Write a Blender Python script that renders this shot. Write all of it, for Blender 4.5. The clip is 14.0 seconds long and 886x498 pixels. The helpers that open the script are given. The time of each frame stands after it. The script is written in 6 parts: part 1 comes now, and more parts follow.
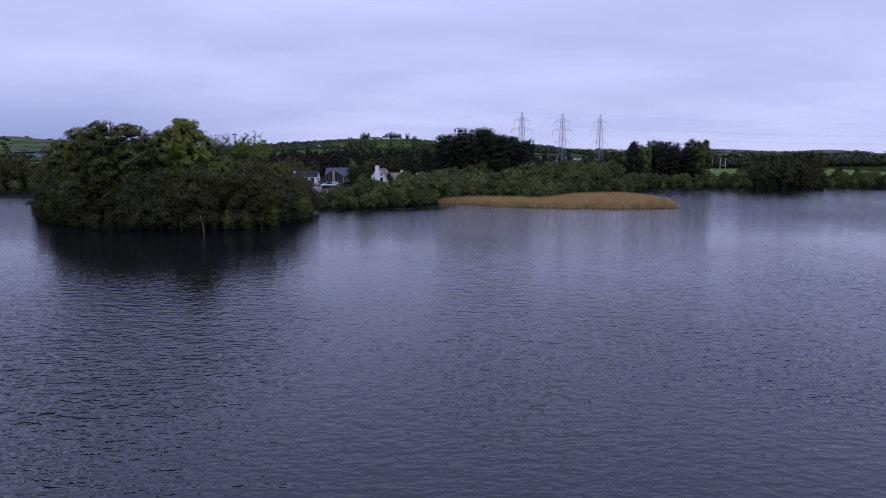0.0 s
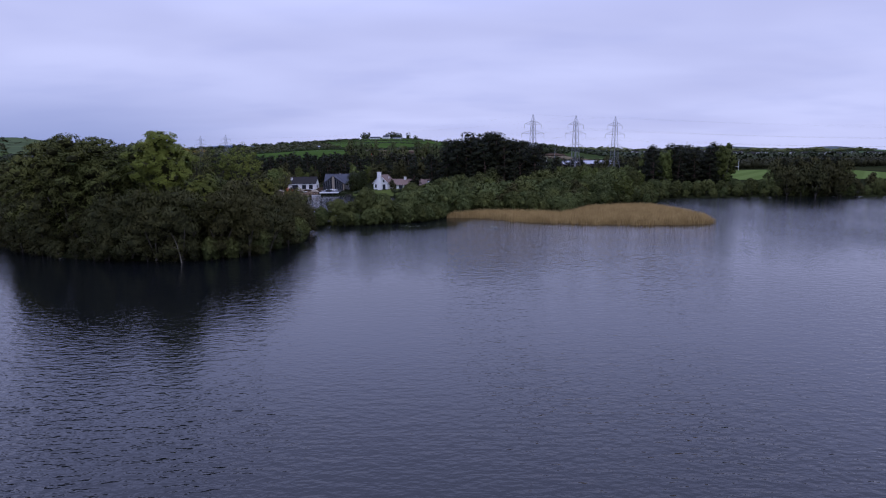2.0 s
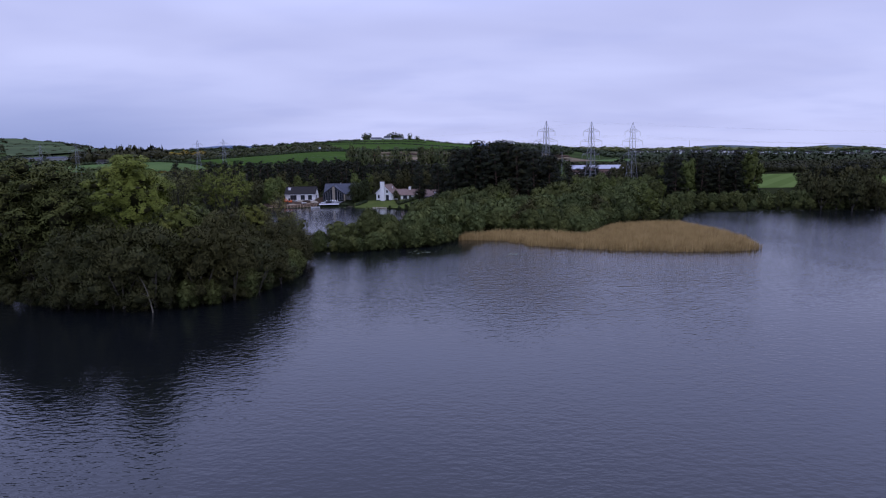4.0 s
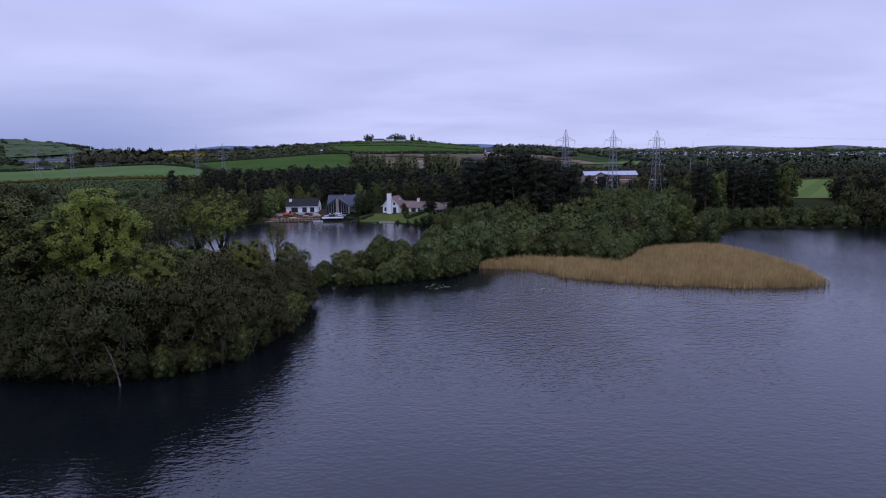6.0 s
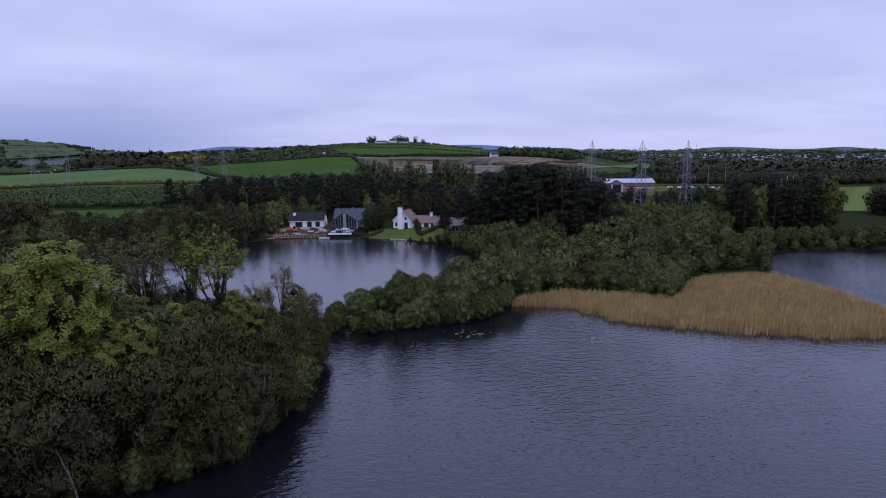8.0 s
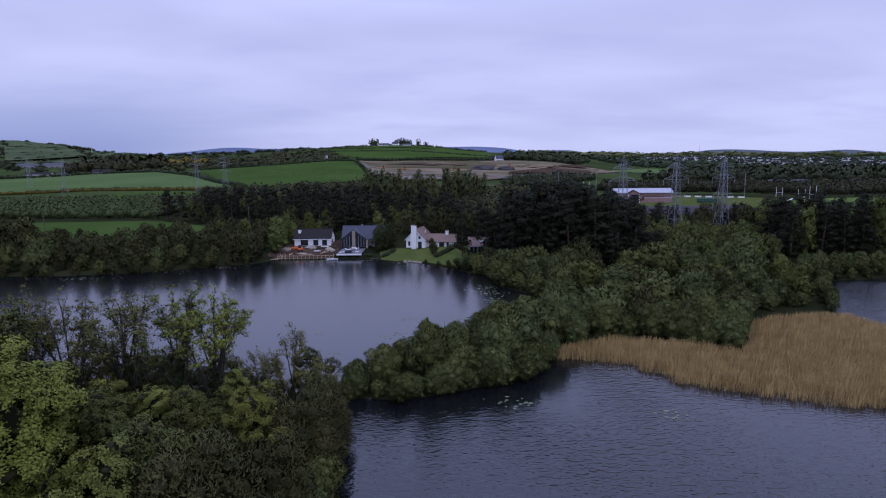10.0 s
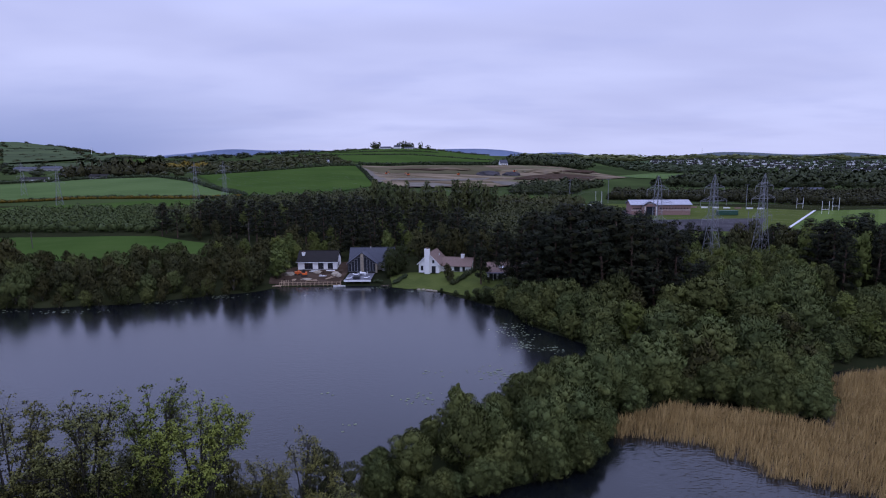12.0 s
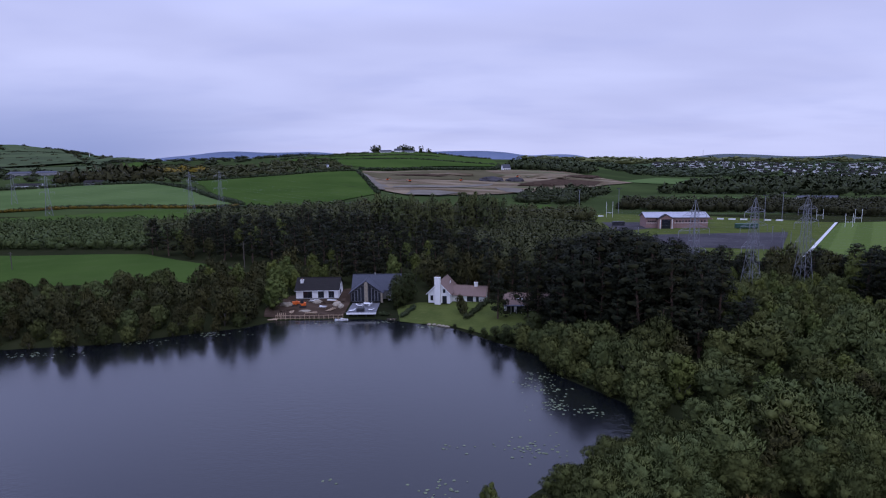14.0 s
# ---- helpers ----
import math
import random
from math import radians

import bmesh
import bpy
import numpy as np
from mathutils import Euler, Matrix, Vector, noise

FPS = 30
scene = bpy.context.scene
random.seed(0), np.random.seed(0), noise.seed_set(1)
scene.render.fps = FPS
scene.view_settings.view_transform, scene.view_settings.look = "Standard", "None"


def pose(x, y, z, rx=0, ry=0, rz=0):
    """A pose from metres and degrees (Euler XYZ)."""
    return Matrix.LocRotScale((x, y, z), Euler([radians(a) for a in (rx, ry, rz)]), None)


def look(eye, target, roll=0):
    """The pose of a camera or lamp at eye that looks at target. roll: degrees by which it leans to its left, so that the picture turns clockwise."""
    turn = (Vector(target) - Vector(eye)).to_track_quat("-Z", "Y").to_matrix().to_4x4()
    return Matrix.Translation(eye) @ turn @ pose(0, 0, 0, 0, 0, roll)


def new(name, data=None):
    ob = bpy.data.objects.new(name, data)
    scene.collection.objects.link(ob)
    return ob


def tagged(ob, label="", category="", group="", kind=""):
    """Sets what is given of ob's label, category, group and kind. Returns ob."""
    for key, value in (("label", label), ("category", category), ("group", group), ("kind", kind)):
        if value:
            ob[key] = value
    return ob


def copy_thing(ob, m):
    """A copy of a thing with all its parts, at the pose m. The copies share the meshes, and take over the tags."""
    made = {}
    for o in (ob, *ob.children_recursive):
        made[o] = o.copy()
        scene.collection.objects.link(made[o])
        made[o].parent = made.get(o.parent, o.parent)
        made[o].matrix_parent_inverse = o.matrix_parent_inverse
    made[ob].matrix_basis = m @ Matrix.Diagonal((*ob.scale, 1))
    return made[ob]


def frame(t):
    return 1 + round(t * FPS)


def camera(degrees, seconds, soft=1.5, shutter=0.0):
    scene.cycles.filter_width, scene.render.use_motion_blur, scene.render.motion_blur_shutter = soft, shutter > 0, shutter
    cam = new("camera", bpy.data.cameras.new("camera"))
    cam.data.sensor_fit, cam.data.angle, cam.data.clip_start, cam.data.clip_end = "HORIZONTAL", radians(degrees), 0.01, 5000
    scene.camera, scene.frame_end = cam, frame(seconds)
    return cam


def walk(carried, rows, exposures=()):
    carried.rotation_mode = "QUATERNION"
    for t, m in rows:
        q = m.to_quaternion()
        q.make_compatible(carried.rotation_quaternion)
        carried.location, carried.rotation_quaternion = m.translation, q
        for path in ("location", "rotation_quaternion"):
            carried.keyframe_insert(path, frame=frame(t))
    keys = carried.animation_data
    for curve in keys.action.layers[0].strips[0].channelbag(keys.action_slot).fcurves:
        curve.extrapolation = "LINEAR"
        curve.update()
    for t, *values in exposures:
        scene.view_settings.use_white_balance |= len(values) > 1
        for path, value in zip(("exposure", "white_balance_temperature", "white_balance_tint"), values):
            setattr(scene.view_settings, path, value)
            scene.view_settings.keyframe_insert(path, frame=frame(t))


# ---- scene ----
cam = camera(73.0, 14.0, soft=1.1)
PATH = [
    (0.0, 0.00, 0.00, 13.40, 0.56, -8.70, 0.45),
    (0.5, -0.77, 4.10, 14.02, 0.56, -8.75, 0.54),
    (1.0, -1.41, 8.12, 14.78, 0.57, -8.79, 0.62),
    (1.5, -1.99, 12.10, 15.65, 0.57, -8.82, 0.68),
    (2.0, -2.55, 16.06, 16.58, 0.59, -8.86, 0.74),
    (2.5, -3.11, 20.02, 17.55, 0.61, -8.88, 0.79),
    (3.0, -3.72, 23.99, 18.55, 0.63, -8.91, 0.83),
    (3.5, -4.39, 27.97, 19.57, 0.65, -8.93, 0.86),
    (4.0, -5.14, 31.99, 20.58, 0.68, -8.94, 0.89),
    (4.5, -5.97, 36.04, 21.59, 0.71, -8.95, 0.90),
    (5.0, -6.91, 40.11, 22.60, 0.74, -8.95, 0.91),
    (5.5, -7.93, 44.21, 23.59, 0.77, -8.95, 0.90),
    (6.0, -9.05, 48.34, 24.59, 0.81, -8.95, 0.89),
    (6.5, -10.26, 52.48, 25.58, 0.84, -8.94, 0.88),
    (7.0, -11.54, 56.63, 26.59, 0.87, -8.93, 0.85),
    (7.5, -12.88, 60.78, 27.61, 0.90, -8.91, 0.83),
    (8.0, -14.28, 64.93, 28.65, 0.94, -8.90, 0.80),
    (8.5, -15.70, 69.07, 29.72, 0.96, -8.88, 0.76),
    (9.0, -17.14, 73.20, 30.82, 0.99, -8.85, 0.72),
    (9.5, -18.58, 77.33, 31.96, 1.01, -8.82, 0.69),
    (10.0, -20.00, 81.43, 33.15, 1.03, -8.79, 0.65),
    (10.5, -21.38, 85.53, 34.38, 1.05, -8.77, 0.62),
    (11.0, -22.71, 89.64, 35.65, 1.06, -8.73, 0.59),
    (11.5, -23.98, 93.75, 36.96, 1.07, -8.70, 0.56),
    (12.0, -25.17, 97.89, 38.30, 1.07, -8.66, 0.54),
    (12.5, -26.27, 102.09, 39.65, 1.07, -8.63, 0.53),
    (13.0, -27.29, 106.36, 41.00, 1.06, -8.60, 0.54),
    (13.5, -28.20, 110.75, 42.32, 1.04, -8.56, 0.55),
    (14.0, -29.03, 115.29, 43.58, 1.01, -8.53, 0.58),
]
walk(cam, [(t, pose(x, y, z, 90 + pitch, roll, yaw)) for t, x, y, z, yaw, pitch, roll in PATH])

# ---- world and light ----
SUN_UP, SUN_ROUND = radians(55), radians(150)
world = bpy.data.worlds.new("overcast_sky")
scene.world = world
world.use_nodes = True
wt = world.node_tree
for n in list(wt.nodes):
    wt.nodes.remove(n)


def wnode(kind, **vals):
    n = wt.nodes.new(kind)
    for k, v in vals.items():
        n.inputs[k].default_value = v
    return n


def wmath(op, a, b=None, clamp=False):
    n = wt.nodes.new("ShaderNodeMath")
    n.operation, n.use_clamp = op, clamp
    for k, v in enumerate((a, b)):
        if v is None:
            continue
        if isinstance(v, (int, float)):
            n.inputs[k].default_value = v
        else:
            wt.links.new(v, n.inputs[k])
    return n.outputs[0]


def wmix(f, a, b):
    n = wt.nodes.new("ShaderNodeMix")
    n.data_type = "RGBA"
    for s, v in ((n.inputs[0], f), (n.inputs[6], a), (n.inputs[7], b)):
        if isinstance(v, (int, float, tuple)):
            s.default_value = (*v, 1) if isinstance(v, tuple) else v
        else:
            wt.links.new(v, s)
    return n.outputs[2]


def wramp(v, a, b):
    n = wt.nodes.new("ShaderNodeMapRange")
    n.interpolation_type = "SMOOTHSTEP"
    wt.links.new(v, n.inputs[0])
    n.inputs[1].default_value, n.inputs[2].default_value = a, b
    return n.outputs[0]


coord = wt.nodes.new("ShaderNodeTexCoord")
split = wt.nodes.new("ShaderNodeSeparateXYZ")
wt.links.new(coord.outputs["Generated"], split.inputs[0])
sx, sy, sz = split.outputs
up = wmath("ADD", wmath("MAXIMUM", sz, 0.0), 0.16)
flat = wt.nodes.new("ShaderNodeCombineXYZ")
wt.links.new(wmath("DIVIDE", sx, up), flat.inputs[0])
wt.links.new(wmath("MULTIPLY", wmath("DIVIDE", sy, up), 1.5), flat.inputs[1])
cloud = wnode("ShaderNodeTexNoise", Scale=0.55, Detail=3.0, Roughness=0.45, Distortion=0.3)
bank = wnode("ShaderNodeTexNoise", Scale=1.3, Detail=3.0, Roughness=0.5)
wt.links.new(flat.outputs[0], cloud.inputs["Vector"])
wt.links.new(flat.outputs[0], bank.inputs["Vector"])
sky = wt.nodes.new("ShaderNodeTexSky")
sky.sky_type, sky.sun_disc, sky.sun_elevation, sky.sun_rotation = "NISHITA", False, SUN_UP, SUN_ROUND
clear = wmix(1.0, (0, 0, 0), sky.outputs[0])
dim = wt.nodes.new("ShaderNodeVectorMath")
dim.operation = "SCALE"
dim.inputs[3].default_value = 0.06
wt.links.new(clear, dim.inputs[0])
soft = wmix(wramp(cloud.outputs["Fac"], 0.34, 0.66), (0.49, 0.525, 0.87), (0.58, 0.62, 0.99))
soft = wmix(wmath("MULTIPLY", wramp(bank.outputs["Fac"], 0.45, 0.75), 0.4), soft, (0.42, 0.465, 0.83))
# a darker bank low down to the north-west, paler air along the rest of the horizon
low = wmath("SUBTRACT", 1.0, wramp(sz, 0.01, 0.15))
west = wramp(wmath("DIVIDE", sx, wmath("MAXIMUM", sy, 0.05)), -0.1, -0.62)
soft = wmix(wmath("MULTIPLY", wmath("MULTIPLY", low, west), 0.95), soft, (0.26, 0.32, 0.64))
pale = wmath("SUBTRACT", 1.0, wramp(sz, 0.0, 0.05))
soft = wmix(wmath("MULTIPLY", wmath("MULTIPLY", pale, wmath("SUBTRACT", 1.0, west)), 0.6), soft, (0.60, 0.635, 0.99))
all_sky = wmix(0.93, dim.outputs[0], soft)
# an overcast sky is brighter towards the zenith
lift = wt.nodes.new("ShaderNodeVectorMath")
lift.operation = "MULTIPLY"
wt.links.new(all_sky, lift.inputs[0])
wt.links.new(wmix(wramp(sz, 0.5, 0.88), wmix(wramp(sz, 0.19, 0.36), (1.0, 1.0, 1.0), (1.28, 1.34, 1.46)), (2.1, 2.22, 2.4)), lift.inputs[1])
all_sky = lift.outputs[0]
back = wnode("ShaderNodeBackground", Strength=1.06)
wt.links.new(all_sky, back.inputs["Color"])
wout = wt.nodes.new("ShaderNodeOutputWorld")
wt.links.new(back.outputs[0], wout.inputs[0])

lamp = bpy.data.lights.new("sun", "SUN")
lamp.energy, lamp.angle, lamp.color = 0.45, radians(30), (1.0, 0.95, 0.88)
sun = new("sun", lamp)
sun.matrix_world = look((0, 0, 0), (-math.sin(SUN_ROUND) * math.cos(SUN_UP), -math.cos(SUN_ROUND) * math.cos(SUN_UP), -math.sin(SUN_UP)))

# ---- materials ----
class Nodes:
    """A small builder for one node material."""

    def __init__(self, name):
        self.mat = bpy.data.materials.new(name)
        self.mat.use_nodes = True
        self.t = self.mat.node_tree
        self.bsdf = self.t.nodes["Principled BSDF"]

    def put(self, sock, v):
        if isinstance(v, (int, float)):
            sock.default_value = v
        elif isinstance(v, tuple):
            sock.default_value = (*v, 1) if len(v) == 3 and len(sock.default_value) == 4 else v
        else:
            self.t.links.new(v, sock)

    def set(self, **vals):
        for k, v in vals.items():
            self.put(self.bsdf.inputs[k.replace("_", " ")], v)
        return self

    def add(self, kind, out=0, **vals):
        n = self.t.nodes.new(kind)
        for k, v in vals.items():
            self.put(n.inputs[k], v)
        return n.outputs[out]

    def math(self, op, a, b=0.0):
        n = self.t.nodes.new("ShaderNodeMath")
        n.operation = op
        self.put(n.inputs[0], a), self.put(n.inputs[1], b)
        return n.outputs[0]

    def mix(self, f, a, b):
        n = self.t.nodes.new("ShaderNodeMix")
        n.data_type = "RGBA"
        self.put(n.inputs[0], f), self.put(n.inputs[6], a), self.put(n.inputs[7], b)
        return n.outputs[2]

    def ramp(self, v, a, b):
        n = self.t.nodes.new("ShaderNodeMapRange")
        n.interpolation_type = "SMOOTHSTEP"
        self.put(n.inputs[0], v)
        n.inputs[1].default_value, n.inputs[2].default_value = a, b
        return n.outputs[0]

    def place(self):
        return self.add("ShaderNodeNewGeometry", "Position")

    def noise(self, scale, detail=4.0, rough=0.55, vec=None, stretch=None):
        vec = vec or self.place()
        if stretch:
            m = self.t.nodes.new("ShaderNodeMapping")
            m.inputs["Scale"].default_value = stretch
            self.t.links.new(vec, m.inputs[0])
            vec = m.outputs[0]
        n = self.t.nodes.new("ShaderNodeTexNoise")
        n.inputs["Scale"].default_value, n.inputs["Detail"].default_value, n.inputs["Roughness"].default_value = scale, detail, rough
        self.t.links.new(vec, n.inputs["Vector"])
        return n.outputs["Fac"]

    def bump(self, h, strength=0.4, distance=0.05, normal=None):
        n = self.t.nodes.new("ShaderNodeBump")
        n.inputs["Strength"].default_value = 1.0
        self.put(n.inputs["Strength"], strength)
        self.put(n.inputs["Distance"], distance)
        self.t.links.new(h, n.inputs["Height"])
        if normal:
            self.t.links.new(normal, n.inputs["Normal"])
        self.t.links.new(n.outputs[0], self.bsdf.inputs["Normal"])
        return n.outputs[0]


def plain(name, a, b, scale=3.0, rough=0.7, metal=0.0, bump=0.15, spec=0.3):
    """Two-tone surface with grain at two scales."""
    m = Nodes(name)
    f = m.math("ADD", m.math("MULTIPLY", m.noise(scale), 0.6), m.math("MULTIPLY", m.noise(scale * 9), 0.4))
    m.set(Base_Color=m.mix(m.ramp(f, 0.3, 0.7), a, b), Roughness=rough, Metallic=metal, Specular_IOR_Level=spec)
    if bump:
        m.bump(m.noise(scale * 6), bump, 0.03)
    return m.mat


def foliage(name, dark, light, tip, rough=0.65):
    """Leaves: each tree and each spray of leaves has its own shade."""
    m = Nodes(name)
    tree = m.add("ShaderNodeObjectInfo", "Random")
    leaf = m.add("ShaderNodeNewGeometry", "Random Per Island")
    c = m.mix(m.math("ADD", m.math("MULTIPLY", tree, 0.75), m.math("MULTIPLY", leaf, 0.25)), dark, light)
    other = m.math("FRACT", m.math("MULTIPLY", tree, 7.31))
    c = m.mix(m.math("MULTIPLY", m.ramp(other, 0.35, 0.8), 0.6), c, (light[0] * 0.78, light[1] * 0.92, light[2] * 1.1))
    c = m.mix(m.math("MULTIPLY", m.ramp(m.noise(0.35, 3.0), 0.45, 0.75), 0.5), c, tip)
    m.set(Base_Color=c, Roughness=rough, Specular_IOR_Level=0.06)
    return m.mat


def sward(name, a, b, c, big=0.02, fine=0.6):
    """Grassland in three shades."""
    m = Nodes(name)
    col = m.mix(m.ramp(m.noise(big, 5.0), 0.35, 0.65), a, b)
    col = m.mix(m.math("MULTIPLY", m.ramp(m.noise(fine, 5.0, 0.65), 0.45, 0.8), 0.6), col, c)
    m.set(Base_Color=col, Roughness=0.95, Specular_IOR_Level=0.0)
    m.bump(m.noise(2.5), 0.6, 0.15)
    return m.mat


def earthworks(name):
    """Stripped ground: brown and grey bands, with green regrowth."""
    m = Nodes(name)
    band = m.noise(0.02, 5.0, 0.65, stretch=(0.45, 1.6, 1.0))
    c = m.mix(m.ramp(band, 0.38, 0.62), (0.088, 0.066, 0.04), (0.21, 0.165, 0.11))
    c = m.mix(m.ramp(m.noise(0.012, 4.0, 0.6, stretch=(0.5, 1.3, 1.0)), 0.52, 0.68), c, (0.075, 0.085, 0.04))
    c = m.mix(m.math("MULTIPLY", m.ramp(m.noise(0.09, 5.0, 0.7), 0.5, 0.75), 0.6), c, (0.19, 0.168, 0.146))
    m.set(Base_Color=c, Roughness=0.95, Specular_IOR_Level=0.0)
    m.bump(m.noise(0.3), 0.8, 0.8)
    return m.mat


def striped_turf(name):
    """Mown turf in light and dark stripes."""
    m = Nodes(name)
    s = m.t.nodes.new("ShaderNodeSeparateXYZ")
    m.t.links.new(m.place(), s.inputs[0])
    run = m.math("ADD", m.math("MULTIPLY", s.outputs[0], 0.82), m.math("MULTIPLY", s.outputs[1], -0.57))
    stripe = m.ramp(m.math("SINE", m.math("MULTIPLY", run, 0.42)), -0.25, 0.25)
    c = m.mix(stripe, (0.072, 0.104, 0.028), (0.09, 0.126, 0.036))
    c = m.mix(m.math("MULTIPLY", m.ramp(m.noise(0.25, 5.0), 0.45, 0.8), 0.5), c, (0.1, 0.132, 0.046))
    m.set(Base_Color=c, Roughness=0.95, Specular_IOR_Level=0.0)
    return m.mat


WILLOW = foliage("willow_leaves", (0.036, 0.043, 0.013), (0.105, 0.117, 0.036), (0.185, 0.195, 0.06))
BANK_WILLOW = foliage("bank_willow_leaves", (0.02405, 0.02834, 0.008589), (0.09874, 0.1087, 0.0321), (0.1394, 0.1464, 0.04488))
BIRCH = foliage("birch_leaves", (0.0528, 0.0638, 0.0154), (0.11, 0.1254, 0.0308), (0.1375, 0.1485, 0.0396))
ALDER = foliage("alder_leaves", (0.03136, 0.03136, 0.0112), (0.0672, 0.06272, 0.02128), (0.09184, 0.08176, 0.02912))
SYCAMORE = foliage("sycamore_leaves", (0.07, 0.085, 0.014), (0.15, 0.17, 0.03), (0.22, 0.23, 0.044))
ASH = foliage("ash_leaves", (0.085, 0.105, 0.019), (0.175, 0.2, 0.04), (0.25, 0.255, 0.06))
BROWN_ASH = foliage("bronze_ash_leaves", (0.078, 0.0744, 0.0216), (0.156, 0.1464, 0.0432), (0.204, 0.192, 0.054))
MAPLE = foliage("maple_leaves", (0.07, 0.074, 0.015), (0.15, 0.15, 0.03), (0.215, 0.2, 0.042))
LIME = foliage("lime_leaves", (0.0504, 0.0552, 0.0144), (0.1056, 0.1104, 0.03), (0.15, 0.1464, 0.042))
IVY = foliage("ivy_leaves", (0.018, 0.024, 0.008), (0.038, 0.046, 0.014), (0.045, 0.05, 0.016))
SCRUB = foliage("hill_scrub", (0.028, 0.029, 0.01), (0.058, 0.058, 0.02), (0.078, 0.073, 0.028))
THICKET = foliage("green_thicket", (0.03, 0.04, 0.012), (0.066, 0.08, 0.024), (0.09, 0.1, 0.032))
BROWN_WOOD = foliage("brown_wood", (0.02, 0.02, 0.008), (0.042, 0.04, 0.016), (0.056, 0.052, 0.02))
PINE = foliage("pine_needles", (0.0085, 0.0105, 0.0055), (0.018, 0.02, 0.0095), (0.025, 0.025, 0.012))
POPLAR = foliage("poplar_leaves", (0.055, 0.064, 0.022), (0.105, 0.115, 0.04), (0.125, 0.13, 0.048))
HEDGE = foliage("hedge_leaves", (0.02, 0.025, 0.011), (0.045, 0.055, 0.022), (0.06, 0.065, 0.028))
GORSE = foliage("gorse_flowers", (0.05, 0.045, 0.012), (0.2, 0.13, 0.015), (0.05, 0.05, 0.016))
# solid lumps filling the crowns; shade between the leaves is put into their colour
CORE_SHADE = foliage("core_shade", (0.016, 0.016, 0.006), (0.03, 0.029, 0.011), (0.024, 0.024, 0.009), 0.9)
DARK_BARK = plain("ivy_dark_bark", (0.018, 0.017, 0.012), (0.05, 0.044, 0.033), 2.0, 0.9, 0, 0.5)
BARK = plain("bark", (0.05, 0.042, 0.034), (0.13, 0.115, 0.095), 2.0, 0.9, 0, 0.5)
PALE_BARK = plain("pale_bark", (0.06, 0.055, 0.045), (0.14, 0.125, 0.105), 2.0, 0.9, 0, 0.4)
PINE_BARK = plain("pine_bark", (0.06, 0.042, 0.032), (0.14, 0.085, 0.06), 2.0, 0.9, 0, 0.5)
REED = plain("dry_reed", (0.22, 0.146, 0.056), (0.46, 0.322, 0.132), 0.5, 0.85, 0, 0, 0.1)
LILY = plain("lily_pad", (0.07, 0.09, 0.04), (0.17, 0.2, 0.11), 1.5, 0.45, 0, 0)
ROUGH = sward("rough_ground", (0.014, 0.017, 0.008), (0.026, 0.03, 0.012), (0.034, 0.03, 0.017), 0.012, 0.25)
MEADOW = sward("meadow_grass", (0.036, 0.064, 0.015), (0.048, 0.08, 0.019), (0.06, 0.085, 0.026), 0.012, 0.1)
PALE_MEADOW = sward("pale_meadow_grass", (0.064, 0.1, 0.034), (0.08, 0.12, 0.042), (0.09, 0.124, 0.05), 0.012, 0.1)
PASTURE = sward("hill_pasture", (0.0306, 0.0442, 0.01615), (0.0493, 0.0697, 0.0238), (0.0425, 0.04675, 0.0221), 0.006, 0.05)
LAWN = sward("lawn_grass", (0.0567, 0.0729, 0.02025), (0.0756, 0.09315, 0.02565), (0.0945, 0.1026, 0.0378), 0.15, 1.2)
# paled and greyed: the haze over the far fields is put into this colour
HAZED_PASTURE = sward("hazed_pasture", (0.052, 0.068, 0.036), (0.072, 0.094, 0.046), (0.048, 0.055, 0.034), 0.004, 0.02)
REGROWTH = sward("weedy_earth", (0.07, 0.064, 0.034), (0.1, 0.088, 0.05), (0.11, 0.085, 0.06), 0.02, 0.12)
EARTH = earthworks("bare_earth")
TURF = striped_turf("striped_turf")
YARD = sward("yard_earth", (0.0405, 0.027, 0.0189), (0.072, 0.0495, 0.036), (0.09, 0.0675, 0.0495), 0.2, 1.5)
GRAVEL = sward("pale_gravel", (0.125, 0.112, 0.092), (0.17, 0.152, 0.125), (0.09, 0.076, 0.058), 0.05, 1.0)
TARMAC = sward("tarmac", (0.0459, 0.04361, 0.0482), (0.06656, 0.06197, 0.06656), (0.0918, 0.08262, 0.08262), 0.05, 0.7)
# greyer than the nearer grass, with distance haze mixed into the green
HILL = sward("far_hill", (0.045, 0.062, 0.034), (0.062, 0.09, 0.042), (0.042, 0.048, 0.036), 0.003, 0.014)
RENDER_WHITE = plain("white_render", (0.72, 0.71, 0.69), (0.82, 0.81, 0.79), 1.2, 0.8, 0, 0.1)
GREY_RENDER = plain("grey_render", (0.2, 0.2, 0.2), (0.27, 0.265, 0.26), 1.2, 0.8, 0, 0.1)
DARK_TILE = plain("dark_roof_tiles", (0.013, 0.0115, 0.011), (0.024, 0.021, 0.02), 2.5, 0.7, 0, 0.4, 0.1)
SLATE = plain("blue_grey_slate", (0.045, 0.04875, 0.06375), (0.07125, 0.075, 0.09375), 2.5, 0.6, 0, 0.3, 0.12)
BROWN_TILE = plain("brown_roof_tiles", (0.128, 0.084, 0.068), (0.192, 0.132, 0.108), 2.5, 0.8, 0, 0.4)
GLASS = plain("dark_window_glass", (0.012, 0.014, 0.018), (0.02, 0.022, 0.028), 0.5, 0.06, 0, 0, 0.5)
FRAME_DARK = plain("dark_frame", (0.02, 0.02, 0.023), (0.035, 0.035, 0.04), 3, 0.4, 0, 0)
